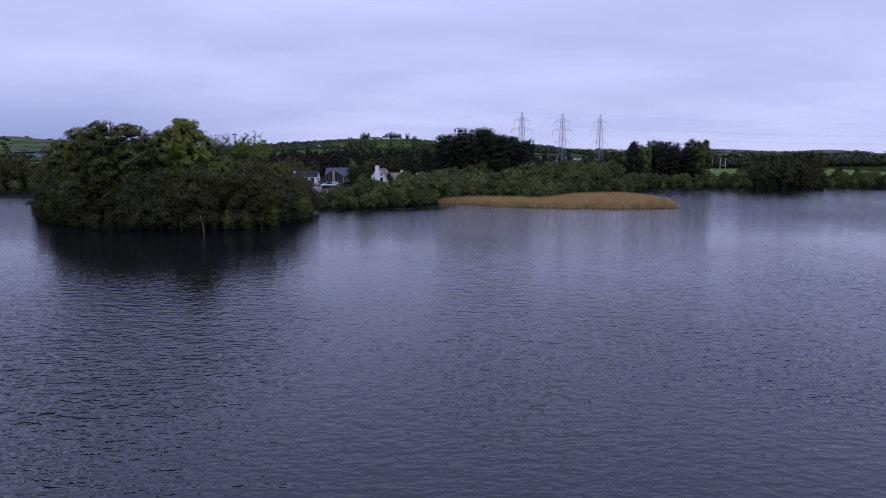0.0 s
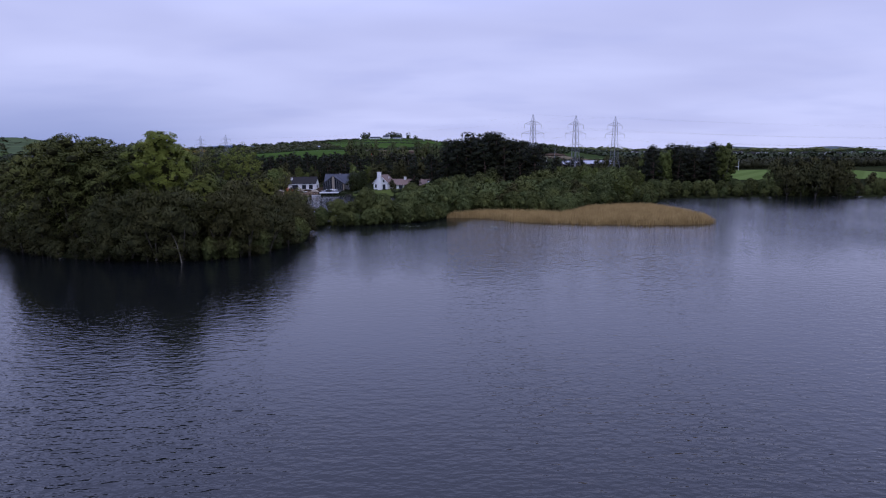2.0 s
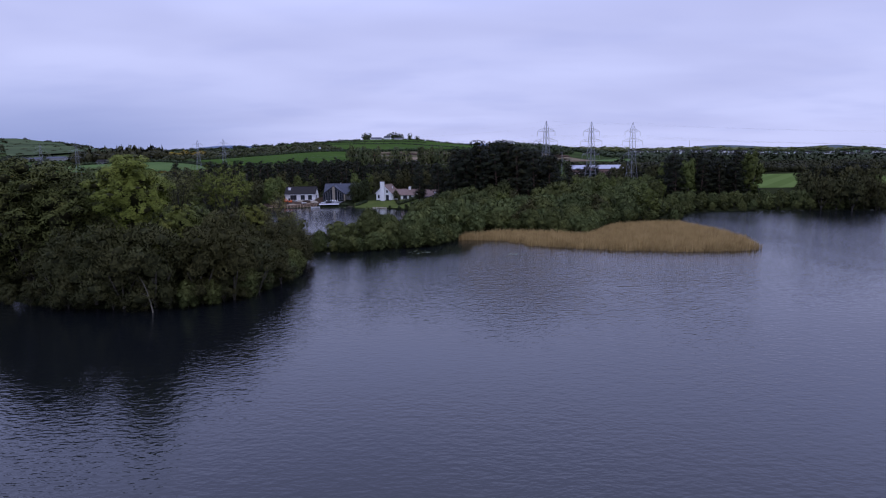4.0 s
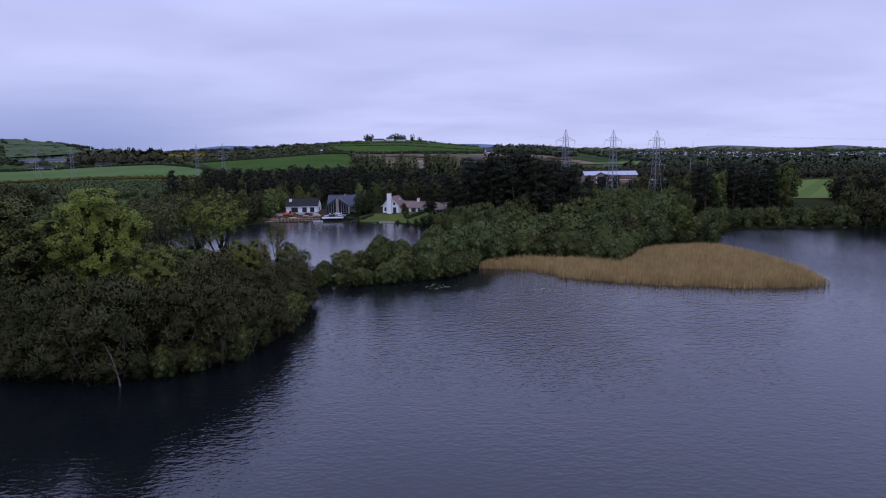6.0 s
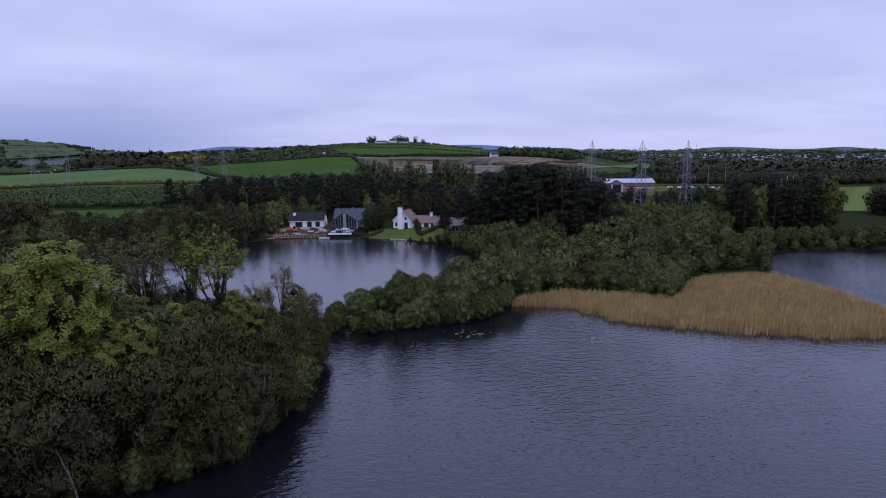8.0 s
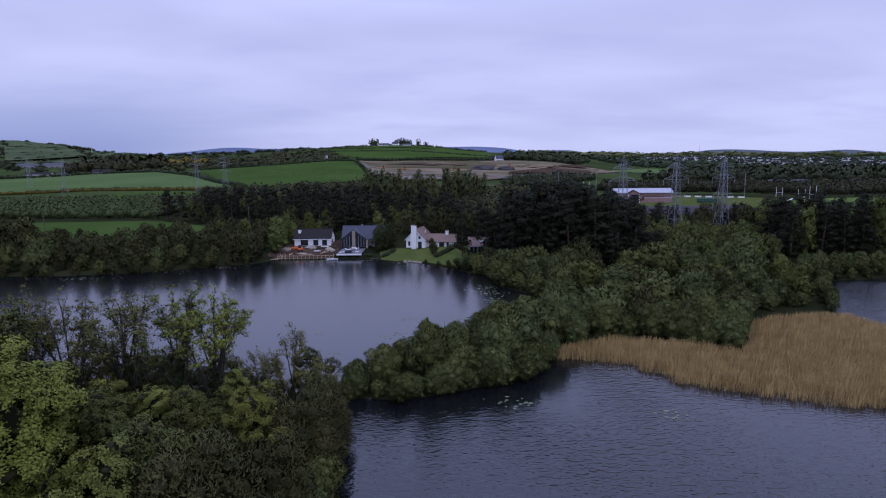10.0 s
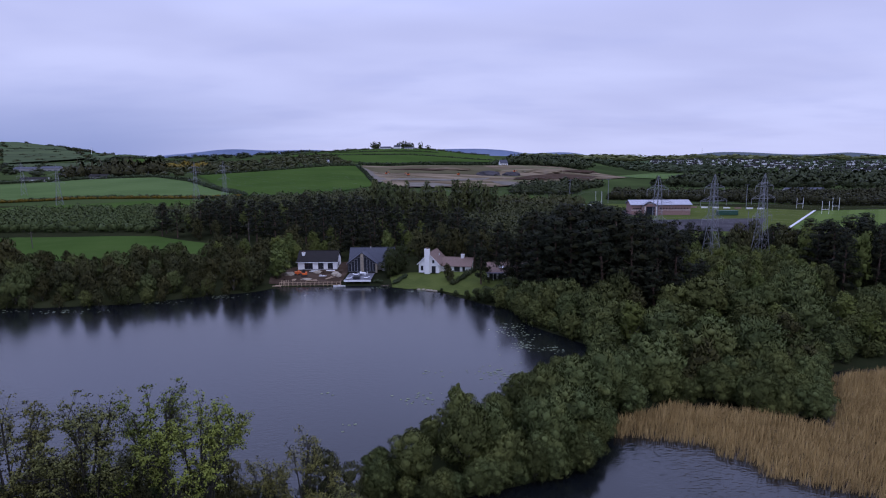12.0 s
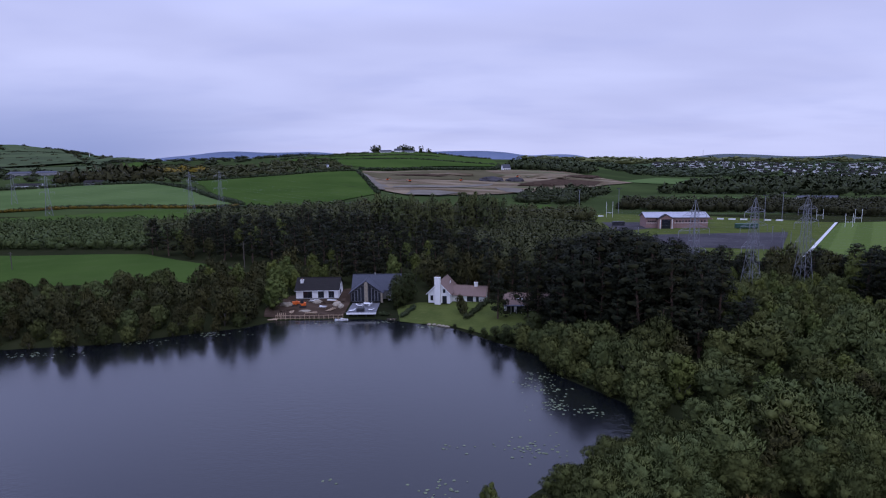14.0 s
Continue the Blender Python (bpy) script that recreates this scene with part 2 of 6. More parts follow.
FRAME_WHITE = plain("white_frame", (0.7, 0.7, 0.7), (0.8, 0.8, 0.8), 3, 0.4, 0, 0)
STONE = plain("buff_stone", (0.2, 0.17, 0.12), (0.36, 0.31, 0.24), 2.2, 0.85, 0, 0.5)
BRICK = plain("pink_brick", (0.22, 0.13, 0.11), (0.3, 0.19, 0.165), 1.5, 0.85, 0, 0.2)
METAL_ROOF = plain("pale_metal_roof", (0.28, 0.28, 0.31), (0.36, 0.36, 0.4), 0.5, 0.45, 0.2, 0.05)
DRIFT = plain("weathered_wood", (0.07, 0.064, 0.05), (0.15, 0.135, 0.105), 2.0, 0.9, 0, 0.3)
STEEL = plain("galvanised_steel", (0.17, 0.175, 0.19), (0.25, 0.255, 0.27), 1.0, 0.5, 0.3, 0)
TIMBER = plain("raw_timber", (0.3, 0.21, 0.13), (0.44, 0.33, 0.22), 3, 0.75, 0, 0.2)
DECKING = plain("grey_decking", (0.102, 0.102, 0.1148), (0.1615, 0.1615, 0.1785), 3, 0.6, 0, 0.2)
WHITE_PAINT = plain("white_paint", (0.72, 0.72, 0.72), (0.82, 0.82, 0.82), 2, 0.4, 0, 0)
PALE_PATH = plain("pale_concrete", (0.42, 0.42, 0.41), (0.55, 0.55, 0.54), 0.8, 0.8, 0, 0.1)
ORANGE = plain("orange_paint", (0.55, 0.1, 0.02), (0.7, 0.15, 0.03), 2, 0.4, 0, 0)
RUBBER = plain("black_rubber", (0.015, 0.015, 0.015), (0.03, 0.03, 0.03), 4, 0.8, 0, 0)
GREEN_PAINT = plain("green_paint", (0.02, 0.06, 0.04), (0.03, 0.085, 0.055), 2, 0.5, 0, 0)
WIRE = plain("aluminium_wire", (0.16, 0.16, 0.17), (0.22, 0.22, 0.23), 1, 0.5, 0.5, 0)


def water_material():
    """Dark lake water: wind ripples on the open lake, nearly still behind the spit."""
    m = Nodes("lake_water")
    p = m.place()
    s = m.t.nodes.new("ShaderNodeSeparateXYZ")
    m.t.links.new(p, s.inputs[0])
    x, y = s.outputs[0], s.outputs[1]
    lee = m.math("ADD", y, m.math("MULTIPLY", x, 0.42))          # rises into the sheltered arm
    calm = m.math("MULTIPLY", m.ramp(lee, 138.0, 160.0), m.math("SUBTRACT", 1.0, m.ramp(x, -8.0, 6.0)))
    gust = m.ramp(m.noise(0.022, 3.0, 0.5, stretch=(1.0, 0.55, 1.0)), 0.36, 0.66)
    rip = m.noise(1.8, 2.0, 0.5, stretch=(0.75, 1.4, 1.0))
    chop = m.noise(0.8, 2.0, 0.5, stretch=(0.75, 1.25, 1.0))
    h = m.math("ADD", rip, m.math("MULTIPLY", chop, 1.1))
    out = m.ramp(y, 30.0, 75.0)                                  # low waves in the middle of the lake, steeper by the island and the reeds
    lap = m.math("SUBTRACT", 1.0, m.math("MULTIPLY", out, m.math("SUBTRACT", 0.72, m.math("MULTIPLY", m.ramp(y, 88.0, 135.0), 0.6))))
    open_amp = m.math("MULTIPLY", lap, m.math("ADD", 0.075, m.math("MULTIPLY", gust, 0.13)))
    amp = m.math("ADD", m.math("MULTIPLY", open_amp, m.math("SUBTRACT", 1.0, calm)), m.math("MULTIPLY", calm, m.math("ADD", 0.002, m.math("MULTIPLY", gust, m.math("SUBTRACT", 0.02, m.math("MULTIPLY", m.ramp(x, -42.0, -14.0), 0.019))))))
    m.bump(h, 1.0, amp)
    m.set(Base_Color=(0.004, 0.005, 0.006), Roughness=m.math("ADD", 0.04, m.math("MULTIPLY", calm, 0.11)), IOR=m.math("ADD", 1.4, m.math("MULTIPLY", out, 0.13)))
    return m.mat


WATER = water_material()

# ---- the lie of the land ----
# Lake outline, anticlockwise round the mainland shore, and the island in it.
LAKE = [(-560, -320), (560, -320), (560, 242), (250, 238), (150, 235), (104, 239), (79, 236.5), (67, 223), (60, 206), (55, 203), (43, 202), (34, 193),
        (25, 188.5), (13, 187.5), (4, 186), (-3, 179), (-10, 167), (-18, 163.5), (-28, 159.5), (-35, 161), (-36, 166), (-30.5, 174), (-25, 181.5), (-19, 188.5), (-11.5, 195),
        (-1, 203), (2.5, 209), (2.5, 216), (-2.5, 223.5), (-9, 233), (-10, 244), (-20, 255), (-30, 267), (-39, 272), (-52, 276), (-78, 275), (-84, 268), (-95, 263), (-114, 254),
        (-135, 250), (-190, 250), (-300, 262), (-560, 250)]
ISLE = [(-99, 143), (-92, 133), (-80, 124), (-66, 115.5), (-52, 112.5), (-44, 113), (-38, 117), (-34, 124), (-32.5, 132), (-33, 144), (-35.5, 153), (-46, 157), (-62, 154),
        (-80, 152), (-96, 149)]
# Height of the land by direction (columns) and depth (rows) beyond the far shore.
SIDE = np.array([-0.765, -0.476, -0.191, -0.09, 0.09, 0.369, 0.645])
DEEP = np.array([160.0, 250, 430, 700, 1000, 1500, 2000, 3000, 4600])
RISE = np.array([
    [1.6, 1.8, 2.0, 2.1, 2.2, 2.2, 2.0],
    [2.0, 2.0, 2.6, 2.6, 2.6, 2.4, 2.0],
    [5.5, 5.5, 9.0, 6.0, 3.5, 3.0, 2.4],
    [11, 15, 22, 15, 9, 2, 0],
    [15.5, 22, 33, 30, 24, 4, -1],
    [30, 34, 60, 62, 42, 7, -3],
    [54, 46, 58, 58, 38, 12, -2],
    [141, 45, 55, 52, 36, 22, 14],
    [161, 40, 60, 55, 30, 18, 16],
])


def edge_distance(x, y, ring):
    """Distance to a closed outline, positive inside it."""
    pts = np.array(ring, float)
    best = np.full(x.shape, 1e18)
    inside = np.zeros(x.shape, bool)
    for (ax, ay), (bx, by) in zip(pts, np.roll(pts, -1, 0)):
        dx, dy = bx - ax, by - ay
        k = np.clip(((x - ax) * dx + (y - ay) * dy) / (dx * dx + dy * dy), 0, 1)
        best = np.minimum(best, (x - ax - k * dx) ** 2 + (y - ay - k * dy) ** 2)
        if ay != by:
            inside ^= ((ay > y) != (by > y)) & (x < ax + (y - ay) * dx / dy)
    return np.where(inside, 1, -1) * np.sqrt(best)


def height(x, y):
    """Height of the ground at x, y (numbers or arrays)."""
    x, y = np.atleast_1d(np.asarray(x, float)), np.atleast_1d(np.asarray(y, float))
    shore = np.maximum(-edge_distance(x, y, LAKE), edge_distance(x, y, ISLE))
    deep = np.hypot(y - 115, 0.35 * (x + 29))
    ahead = np.maximum(y - 115, 60)
    side = np.clip((x + 29) / ahead, SIDE[0], SIDE[-1])
    k = np.clip(np.searchsorted(SIDE, side) - 1, 0, len(SIDE) - 2)
    f = (side - SIDE[k]) / (SIDE[k + 1] - SIDE[k])
    f = f * f * (3 - 2 * f)
    d = np.where(y > 115, np.maximum(y - 115, 0), deep * 0.4)
    cols = np.stack([np.interp(d, DEEP, RISE[:, j]) for j in range(len(SIDE))], -1)
    far = np.take_along_axis(cols, k[..., None], -1)[..., 0] * (1 - f) + np.take_along_axis(cols, k[..., None] + 1, -1)[..., 0] * f
    bank = np.clip(shore * 0.22, -2.5, 0) + np.minimum(np.maximum(shore, 0) * 0.22, 0.5)
    inland = np.clip((shore - 2) / 22, 0, 1)
    return bank + inland * np.maximum(far - 0.5, -4)


def ground_z(x, y):
    return float(height(x, y)[0])


# ---- mesh helpers ----
def link_mesh(name, verts, faces, mats, slots=None, smooth=False):
    me = bpy.data.meshes.new(name)
    me.from_pydata([tuple(v) for v in verts], [], [tuple(f) for f in faces])
    for m in mats if isinstance(mats, (list, tuple)) else [mats]:
        me.materials.append(m)
    if slots is not None:
        me.polygons.foreach_set("material_index", np.asarray(slots, np.int32))
    if smooth:
        me.polygons.foreach_set("use_smooth", np.ones(len(me.polygons), bool))
    me.update()
    return me


def part(name, bm, material, parent, label=""):
    """One mesh object under a thing or under a part."""
    me = bpy.data.meshes.new(name)
    bm.to_mesh(me)
    bm.free()
    me.materials.append(material)
    ob = new(name, me)
    ob.parent = parent
    return tagged(ob, label) if label else ob


def thing(name, label, category, m=None, group="", kind=""):
    ob = new(name)
    ob.empty_display_size = 0.2
    if m is not None:
        ob.matrix_world = m
    return tagged(ob, label, category, group, kind)


def box(bm, x0, y0, z0, x1, y1, z1, bevel=0.0):
    made = bmesh.ops.create_cube(bm, size=1.0, matrix=Matrix.Translation(((x0 + x1) / 2, (y0 + y1) / 2, (z0 + z1) / 2)) @ Matrix.Diagonal((abs(x1 - x0), abs(y1 - y0), abs(z1 - z0), 1)))
    if bevel:
        edges = {e for v in made["verts"] for e in v.link_edges}
        bmesh.ops.bevel(bm, geom=list(edges), offset=bevel, segments=1, affect="EDGES")
    return bm


def boxed(*dims, bevel=0.0):
    return box(bmesh.new(), *dims, bevel=bevel)


def bar(bm, a, b, r, sides=4):
    """A straight bar from a to b."""
    a, b = Vector(a), Vector(b)
    d = b - a
    m = Matrix.Translation((a + b) / 2) @ d.to_track_quat("Z", "Y").to_matrix().to_4x4()
    bmesh.ops.create_cone(bm, cap_ends=True, segments=sides, radius1=r, radius2=r, depth=d.length, matrix=m)
    return bm


def prism(bm, ring, y0, y1):
    """A flat outline in x, z drawn out from y0 to y1."""
    front = [bm.verts.new((x, y0, z)) for x, z in ring]
    rear = [bm.verts.new((x, y1, z)) for x, z in ring]
    bm.faces.new(front)
    bm.faces.new(rear[::-1])
    for k in range(len(ring)):
        j = (k + 1) % len(ring)
        bm.faces.new((front[j], front[k], rear[k], rear[j]))
    bmesh.ops.recalc_face_normals(bm, faces=bm.faces)
    return bm


def turned(bm, degrees):
    bmesh.ops.rotate(bm, verts=bm.verts, cent=(0, 0, 0), matrix=Matrix.Rotation(radians(degrees), 3, "Z"))
    return bm


def moved(bm, x, y, z):
    bmesh.ops.translate(bm, verts=bm.verts, vec=(x, y, z))
    return bm


# ---- ground and water ----
def spread(fine0, fine1, step, out0, out1, grow=1.16):
    mid = list(np.arange(fine0, fine1 + 0.1, step))
    d, hi, lo = step, [fine1], [fine0]
    while hi[-1] < out1:
        d *= grow
        hi.append(hi[-1] + min(d, 160))
    d = step
    while lo[-1] > out0:
        d *= grow
        lo.append(lo[-1] - min(d, 160))
    return np.array(lo[:0:-1] + mid + hi[1:])


def ground_sheet():
    gx, gy = spread(-240, 240, 3.0, -4700, 4700), spread(96, 330, 3.0, -3000, 4850)
    xx, yy = np.meshgrid(gx, gy)
    zz = height(xx.ravel(), yy.ravel()).reshape(xx.shape)
    far = np.clip((yy - 900) / 900, 0, 1)
    lumps = np.array([noise.fractal(Vector((x / 420, y / 420, 0.3)), 1.0, 2.0, 4) for x, y in zip(xx.ravel(), yy.ravel())]).reshape(xx.shape)
    zz = zz + lumps * far * 5.0
    v = np.stack([xx, yy, zz], -1).reshape(-1, 3)
    n, w = len(gy), len(gx)
    a = (np.arange(n - 1)[:, None] * w + np.arange(w - 1)).ravel()
    f = np.stack([a, a + 1, a + w + 1, a + w], -1)
    cy = (v[f[:, 0], 1] + v[f[:, 2], 1]) / 2
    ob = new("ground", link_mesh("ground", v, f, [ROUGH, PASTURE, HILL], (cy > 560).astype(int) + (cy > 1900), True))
    return tagged(ob, "rough grassy lake banks rising to distant hills", "ground", kind="structure")


ground = ground_sheet()
water = new("water", link_mesh("water", [(-580, -340, 0), (580, -340, 0), (580, 290, 0), (-580, 290, 0)], [(0, 1, 2, 3)], WATER))
tagged(water, "dark rippled lake water, calmer in the sheltered arm", "lake", kind="structure")


def inside(px, py, ring):
    return edge_distance(np.atleast_1d(np.asarray(px, float)), np.atleast_1d(np.asarray(py, float)), ring) > 0


def patch(name, ring, material, label, category="field", lift=0.12, step=12.0, wobble=2.5):
    """A piece of ground cover that follows the land, with a slightly uneven edge."""
    pts = []
    for (ax, ay), (bx, by) in zip(ring, ring[1:] + ring[:1]):
        n = max(2, int(math.hypot(bx - ax, by - ay) / step))
        for k in range(n):
            x, y = ax + (bx - ax) * k / n, ay + (by - ay) * k / n
            q = noise.noise_vector(Vector((x / 30, y / 30, 1.7))) * wobble if k else Vector((0, 0, 0))
            pts.append((x + q.x, y + q.y))
    bm = bmesh.new()
    bm.faces.new([bm.verts.new((x, y, 0)) for x, y in pts])
    bmesh.ops.triangulate(bm, faces=bm.faces)
    for cut in range(6):
        long = [e for e in bm.edges if e.calc_length() > step * 2.2]
        if not long:
            break
        bmesh.ops.subdivide_edges(bm, edges=long, cuts=1)
        bmesh.ops.triangulate(bm, faces=[f for f in bm.faces if len(f.verts) > 3])
    zs = height([v.co.x for v in bm.verts], [v.co.y for v in bm.verts])
    for v, z in zip(bm.verts, zs):
        far = min(max((v.co.y - 900) / 900, 0), 1)
        z += noise.fractal(Vector((v.co.x / 420, v.co.y / 420, 0.3)), 1.0, 2.0, 4) * far * 5.0
        v.co.z = z + lift
    bmesh.ops.recalc_face_normals(bm, faces=bm.faces)
    me = bpy.data.meshes.new(name)
    for f in bm.faces:
        f.smooth = True
        if f.normal.z < 0:
            f.normal_flip()
    bm.to_mesh(me)
    bm.free()
    me.materials.append(material)
    return tagged(new(name, me), label, category, kind="structure")


FIELDS = [
    ([(-640, 790), (-561, 810), (-510, 878), (-411, 871), (-325, 775), (-251, 658), (-195, 585), (-269, 592), (-340, 596), (-470, 520)], PALE_MEADOW, "pale green grazed hillside field", 0.6, 18),
    ([(-440, 470), (-343, 528), (-261, 578), (-185, 556), (-173, 524), (-234, 506), (-310, 483), (-400, 440)], MEADOW, "dark green pasture strip below the gorse hedge", 0.5, 14),
    ([(-300, 360), (-235, 379), (-168, 380), (-113, 345), (-112, 318), (-188, 312), (-290, 310)], MEADOW, "bright green meadow behind the shore trees", 0.2, 8),
    ([(-372, 905), (-257, 918), (-169, 985), (-100, 675), (-127, 545), (-187, 566), (-248, 668)], MEADOW, "deep green rectangular field on the hillside", 0.7, 18),
    ([(-400, 1390), (-262, 1560), (-120, 1590), (60, 1560), (60, 1245), (-160, 1060)], MEADOW, "green fields round the hilltop farm", 1.5, 26),
    ([(195, 720), (299, 735), (250, 640), (161, 632)], PALE_MEADOW, "green field beyond the sports ground", 0.5, 12),
    ([(255, 645), (300, 735), (470, 700), (400, 648)], PALE_MEADOW, "green field beyond the brown wood", 0.5, 12),
    ([(215, 1010), (330, 990), (430, 1130), (330, 1190)], PALE_MEADOW, "pale pasture between far woods", 1.0, 22),
    ([(-1166, 1600), (-906, 1585), (-700, 1290), (-900, 1330)], HAZED_PASTURE, "green field on the lower far slope", 3.0, 40),
    ([(-2100, 2900), (-1850, 2900), (-1650, 2620), (-1850, 2540)], HAZED_PASTURE, "pale field high on the far hill", 7.0, 60),
    ([(-1560, 2950), (-1300, 2800), (-1260, 2330), (-1430, 2620)], HAZED_PASTURE, "green field high on the far hill", 7.0, 60),
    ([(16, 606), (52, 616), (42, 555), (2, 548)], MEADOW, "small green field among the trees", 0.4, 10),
    ([(-1847, 2514), (-1600, 2580), (-1099, 1850), (-1166, 1608)], HAZED_PASTURE, "pale field on the far hillside", 6, 60),
    ([(-1454, 2600), (-1250, 2300), (-906, 1600), (-1060, 1790)], HAZED_PASTURE, "green field on the far hillside", 6, 60),
    ([(-917, 1715), (-874, 1736), (-600, 1260), (-650, 1250)], MEADOW, "narrow green field on the far slope", 4, 50),
]
for ring, mat, label, lift, step in FIELDS:
    patch("field", ring, mat, label, lift=lift, step=step)
site = patch("building_site", [(-163, 992), (42, 1105), (159, 1137), (232, 999), (93, 785), (14, 720), (-67, 668), (-106, 722)], EARTH, "bare brown earthworks of a hillside building site", "building site", 1.2, 20)
for ring, mat, label, category in [
        ([(-160, 950), (-40, 1040), (20, 1090), (45, 985), (0, 900), (-122, 862)], REGROWTH, "olive regrowth on stripped ground", "regrowth"),
        ([(-116, 775), (-38, 800), (20, 862), (12, 828), (-36, 772), (-108, 742)], GRAVEL, "pale gravel haul road across the earthworks", "road"),
        ([(-160, 930), (-140, 880), (-104, 712), (-98, 716), (-126, 850), (-150, 935)], GRAVEL, "pale gravel track along the site's edge", "track"),
        ([(-73, 722), (-46, 730), (-22, 712), (-44, 672), (-74, 672)], GRAVEL, "grey crushed stone pad", "stone pad"),
        ([(50, 860), (115, 955), (180, 960), (150, 880), (96, 850)], YARD, "reddish brown stripped soil", "bare soil"),
        ([(18, 812), (40, 800), (54, 742), (98, 780), (104, 772), (52, 716), (26, 745)], GRAVEL, "curved pale gravel road", "road")]:
    patch("ground_patch", ring, mat, label, category, 1.7, 14, 3.5)
patch("sports_field", [(66, 552), (143, 530), (207, 488), (127, 352), (95, 345), (50, 372)], LAWN, "mown green sports field", "field", 0.15, 10, 1)
patch("playing_pitch", [(208, 486), (300, 500), (260, 320), (127, 330), (114, 360)], TURF, "striped green playing pitch", "field", 0.22, 10, 1)
patch("car_park", [(64, 492), (100, 492), (96, 466), (60, 446)], TARMAC, "grey tarmac car park", "car park", 0.32, 10, 0.5)
patch("tarmac_court", [(77, 432), (152, 441), (116, 380), (54, 392)], TARMAC, "dark tarmac training court with worn marks", "court", 0.3, 10, 0.5)
patch("path", [(205.8, 487), (207.2, 486.4), (115.2, 360), (113.9, 360.6)], PALE_PATH, "straight white path between two pitches", "path", 0.4, 8, 0.1)
patch("lawn", [(-44, 273), (-38, 271.5), (-30, 267.5), (-19, 256.5), (-9, 260), (-6, 280), (-18, 288), (-40, 288), (-46, 284)], LAWN, "mown garden lawn sloping to the water", "lawn", 0.22, 1.6, 0.4)
patch("yard", [(-82, 276), (-60.5, 277), (-60, 303), (-63, 305), (-80, 296), (-84, 284)], YARD, "churned brown earth yard by the lake", "yard", 0.2, 1.6, 0.6)


# ---- foliage ----
def ico(level):
    bm = bmesh.new()
    bmesh.ops.create_icosphere(bm, subdivisions=level, radius=1.0)
    bm.verts.ensure_lookup_table()
    v = np.array([q.co[:] for q in bm.verts])
    f = [[q.index for q in p.verts] for p in bm.faces]
    bm.free()
    return v, f


ICO1 = ico(1)


def unit(rng, n):
    d = rng.normal(size=(n, 3))
    return d / np.linalg.norm(d, axis=1, keepdims=True)


def sprays(p, nrm, size, rng, long=1.0, loose=0.8, rise=0.0):
    """Three-cornered sprays of leaves at the points p, facing roughly along nrm; rise makes them stand up and out."""
    n = len(p)
    out = nrm + unit(rng, n) * loose
    out /= np.linalg.norm(out, axis=1, keepdims=True)
    t = np.cross(out, unit(rng, n))
    t /= np.linalg.norm(t, axis=1, keepdims=True) + 1e-9
    if rise:
        t = t * (1 - rise) + (nrm * 0.5 + (0, 0, 0.75) + unit(rng, n) * 0.55) * rise
        t /= np.linalg.norm(t, axis=1, keepdims=True) + 1e-9
        out = np.cross(t, unit(rng, n))
        out /= np.linalg.norm(out, axis=1, keepdims=True) + 1e-9
    out = np.where(((out * nrm).sum(1) < 0)[:, None], -out, out)
    s = np.cross(out, t)
    a = (size * rng.uniform(0.65, 1.4, n))[:, None]
    t, s = t * a * long, s * a / long
    v = np.stack([p + t * 1.15, p - t * 0.75 + s, p - t * 0.75 - s], 1).reshape(-1, 3)
    return v, np.arange(3 * n).reshape(-1, 3)


def soft_normals(me, normals):
    """Round the shading of leaves over the form of their crown."""
    n = normals / (np.linalg.norm(normals, axis=1, keepdims=True) + 1e-9)
    me.polygons.foreach_set("use_smooth", np.ones(len(me.polygons), bool))
    me.normals_split_custom_set_from_vertices([tuple(q) for q in n])
    return me


def mottle(p, wave, rng):
    """A cheap smooth noise in space, about -1 to 1, with features a wave across."""
    s = np.zeros(len(p))
    for k in range(7):
        w = unit(rng, 1)[0] * 6.28 / (wave * rng.uniform(0.6, 1.5))
        s += np.sin(p @ w + rng.uniform(0, 6.28))
    return s / 3.2


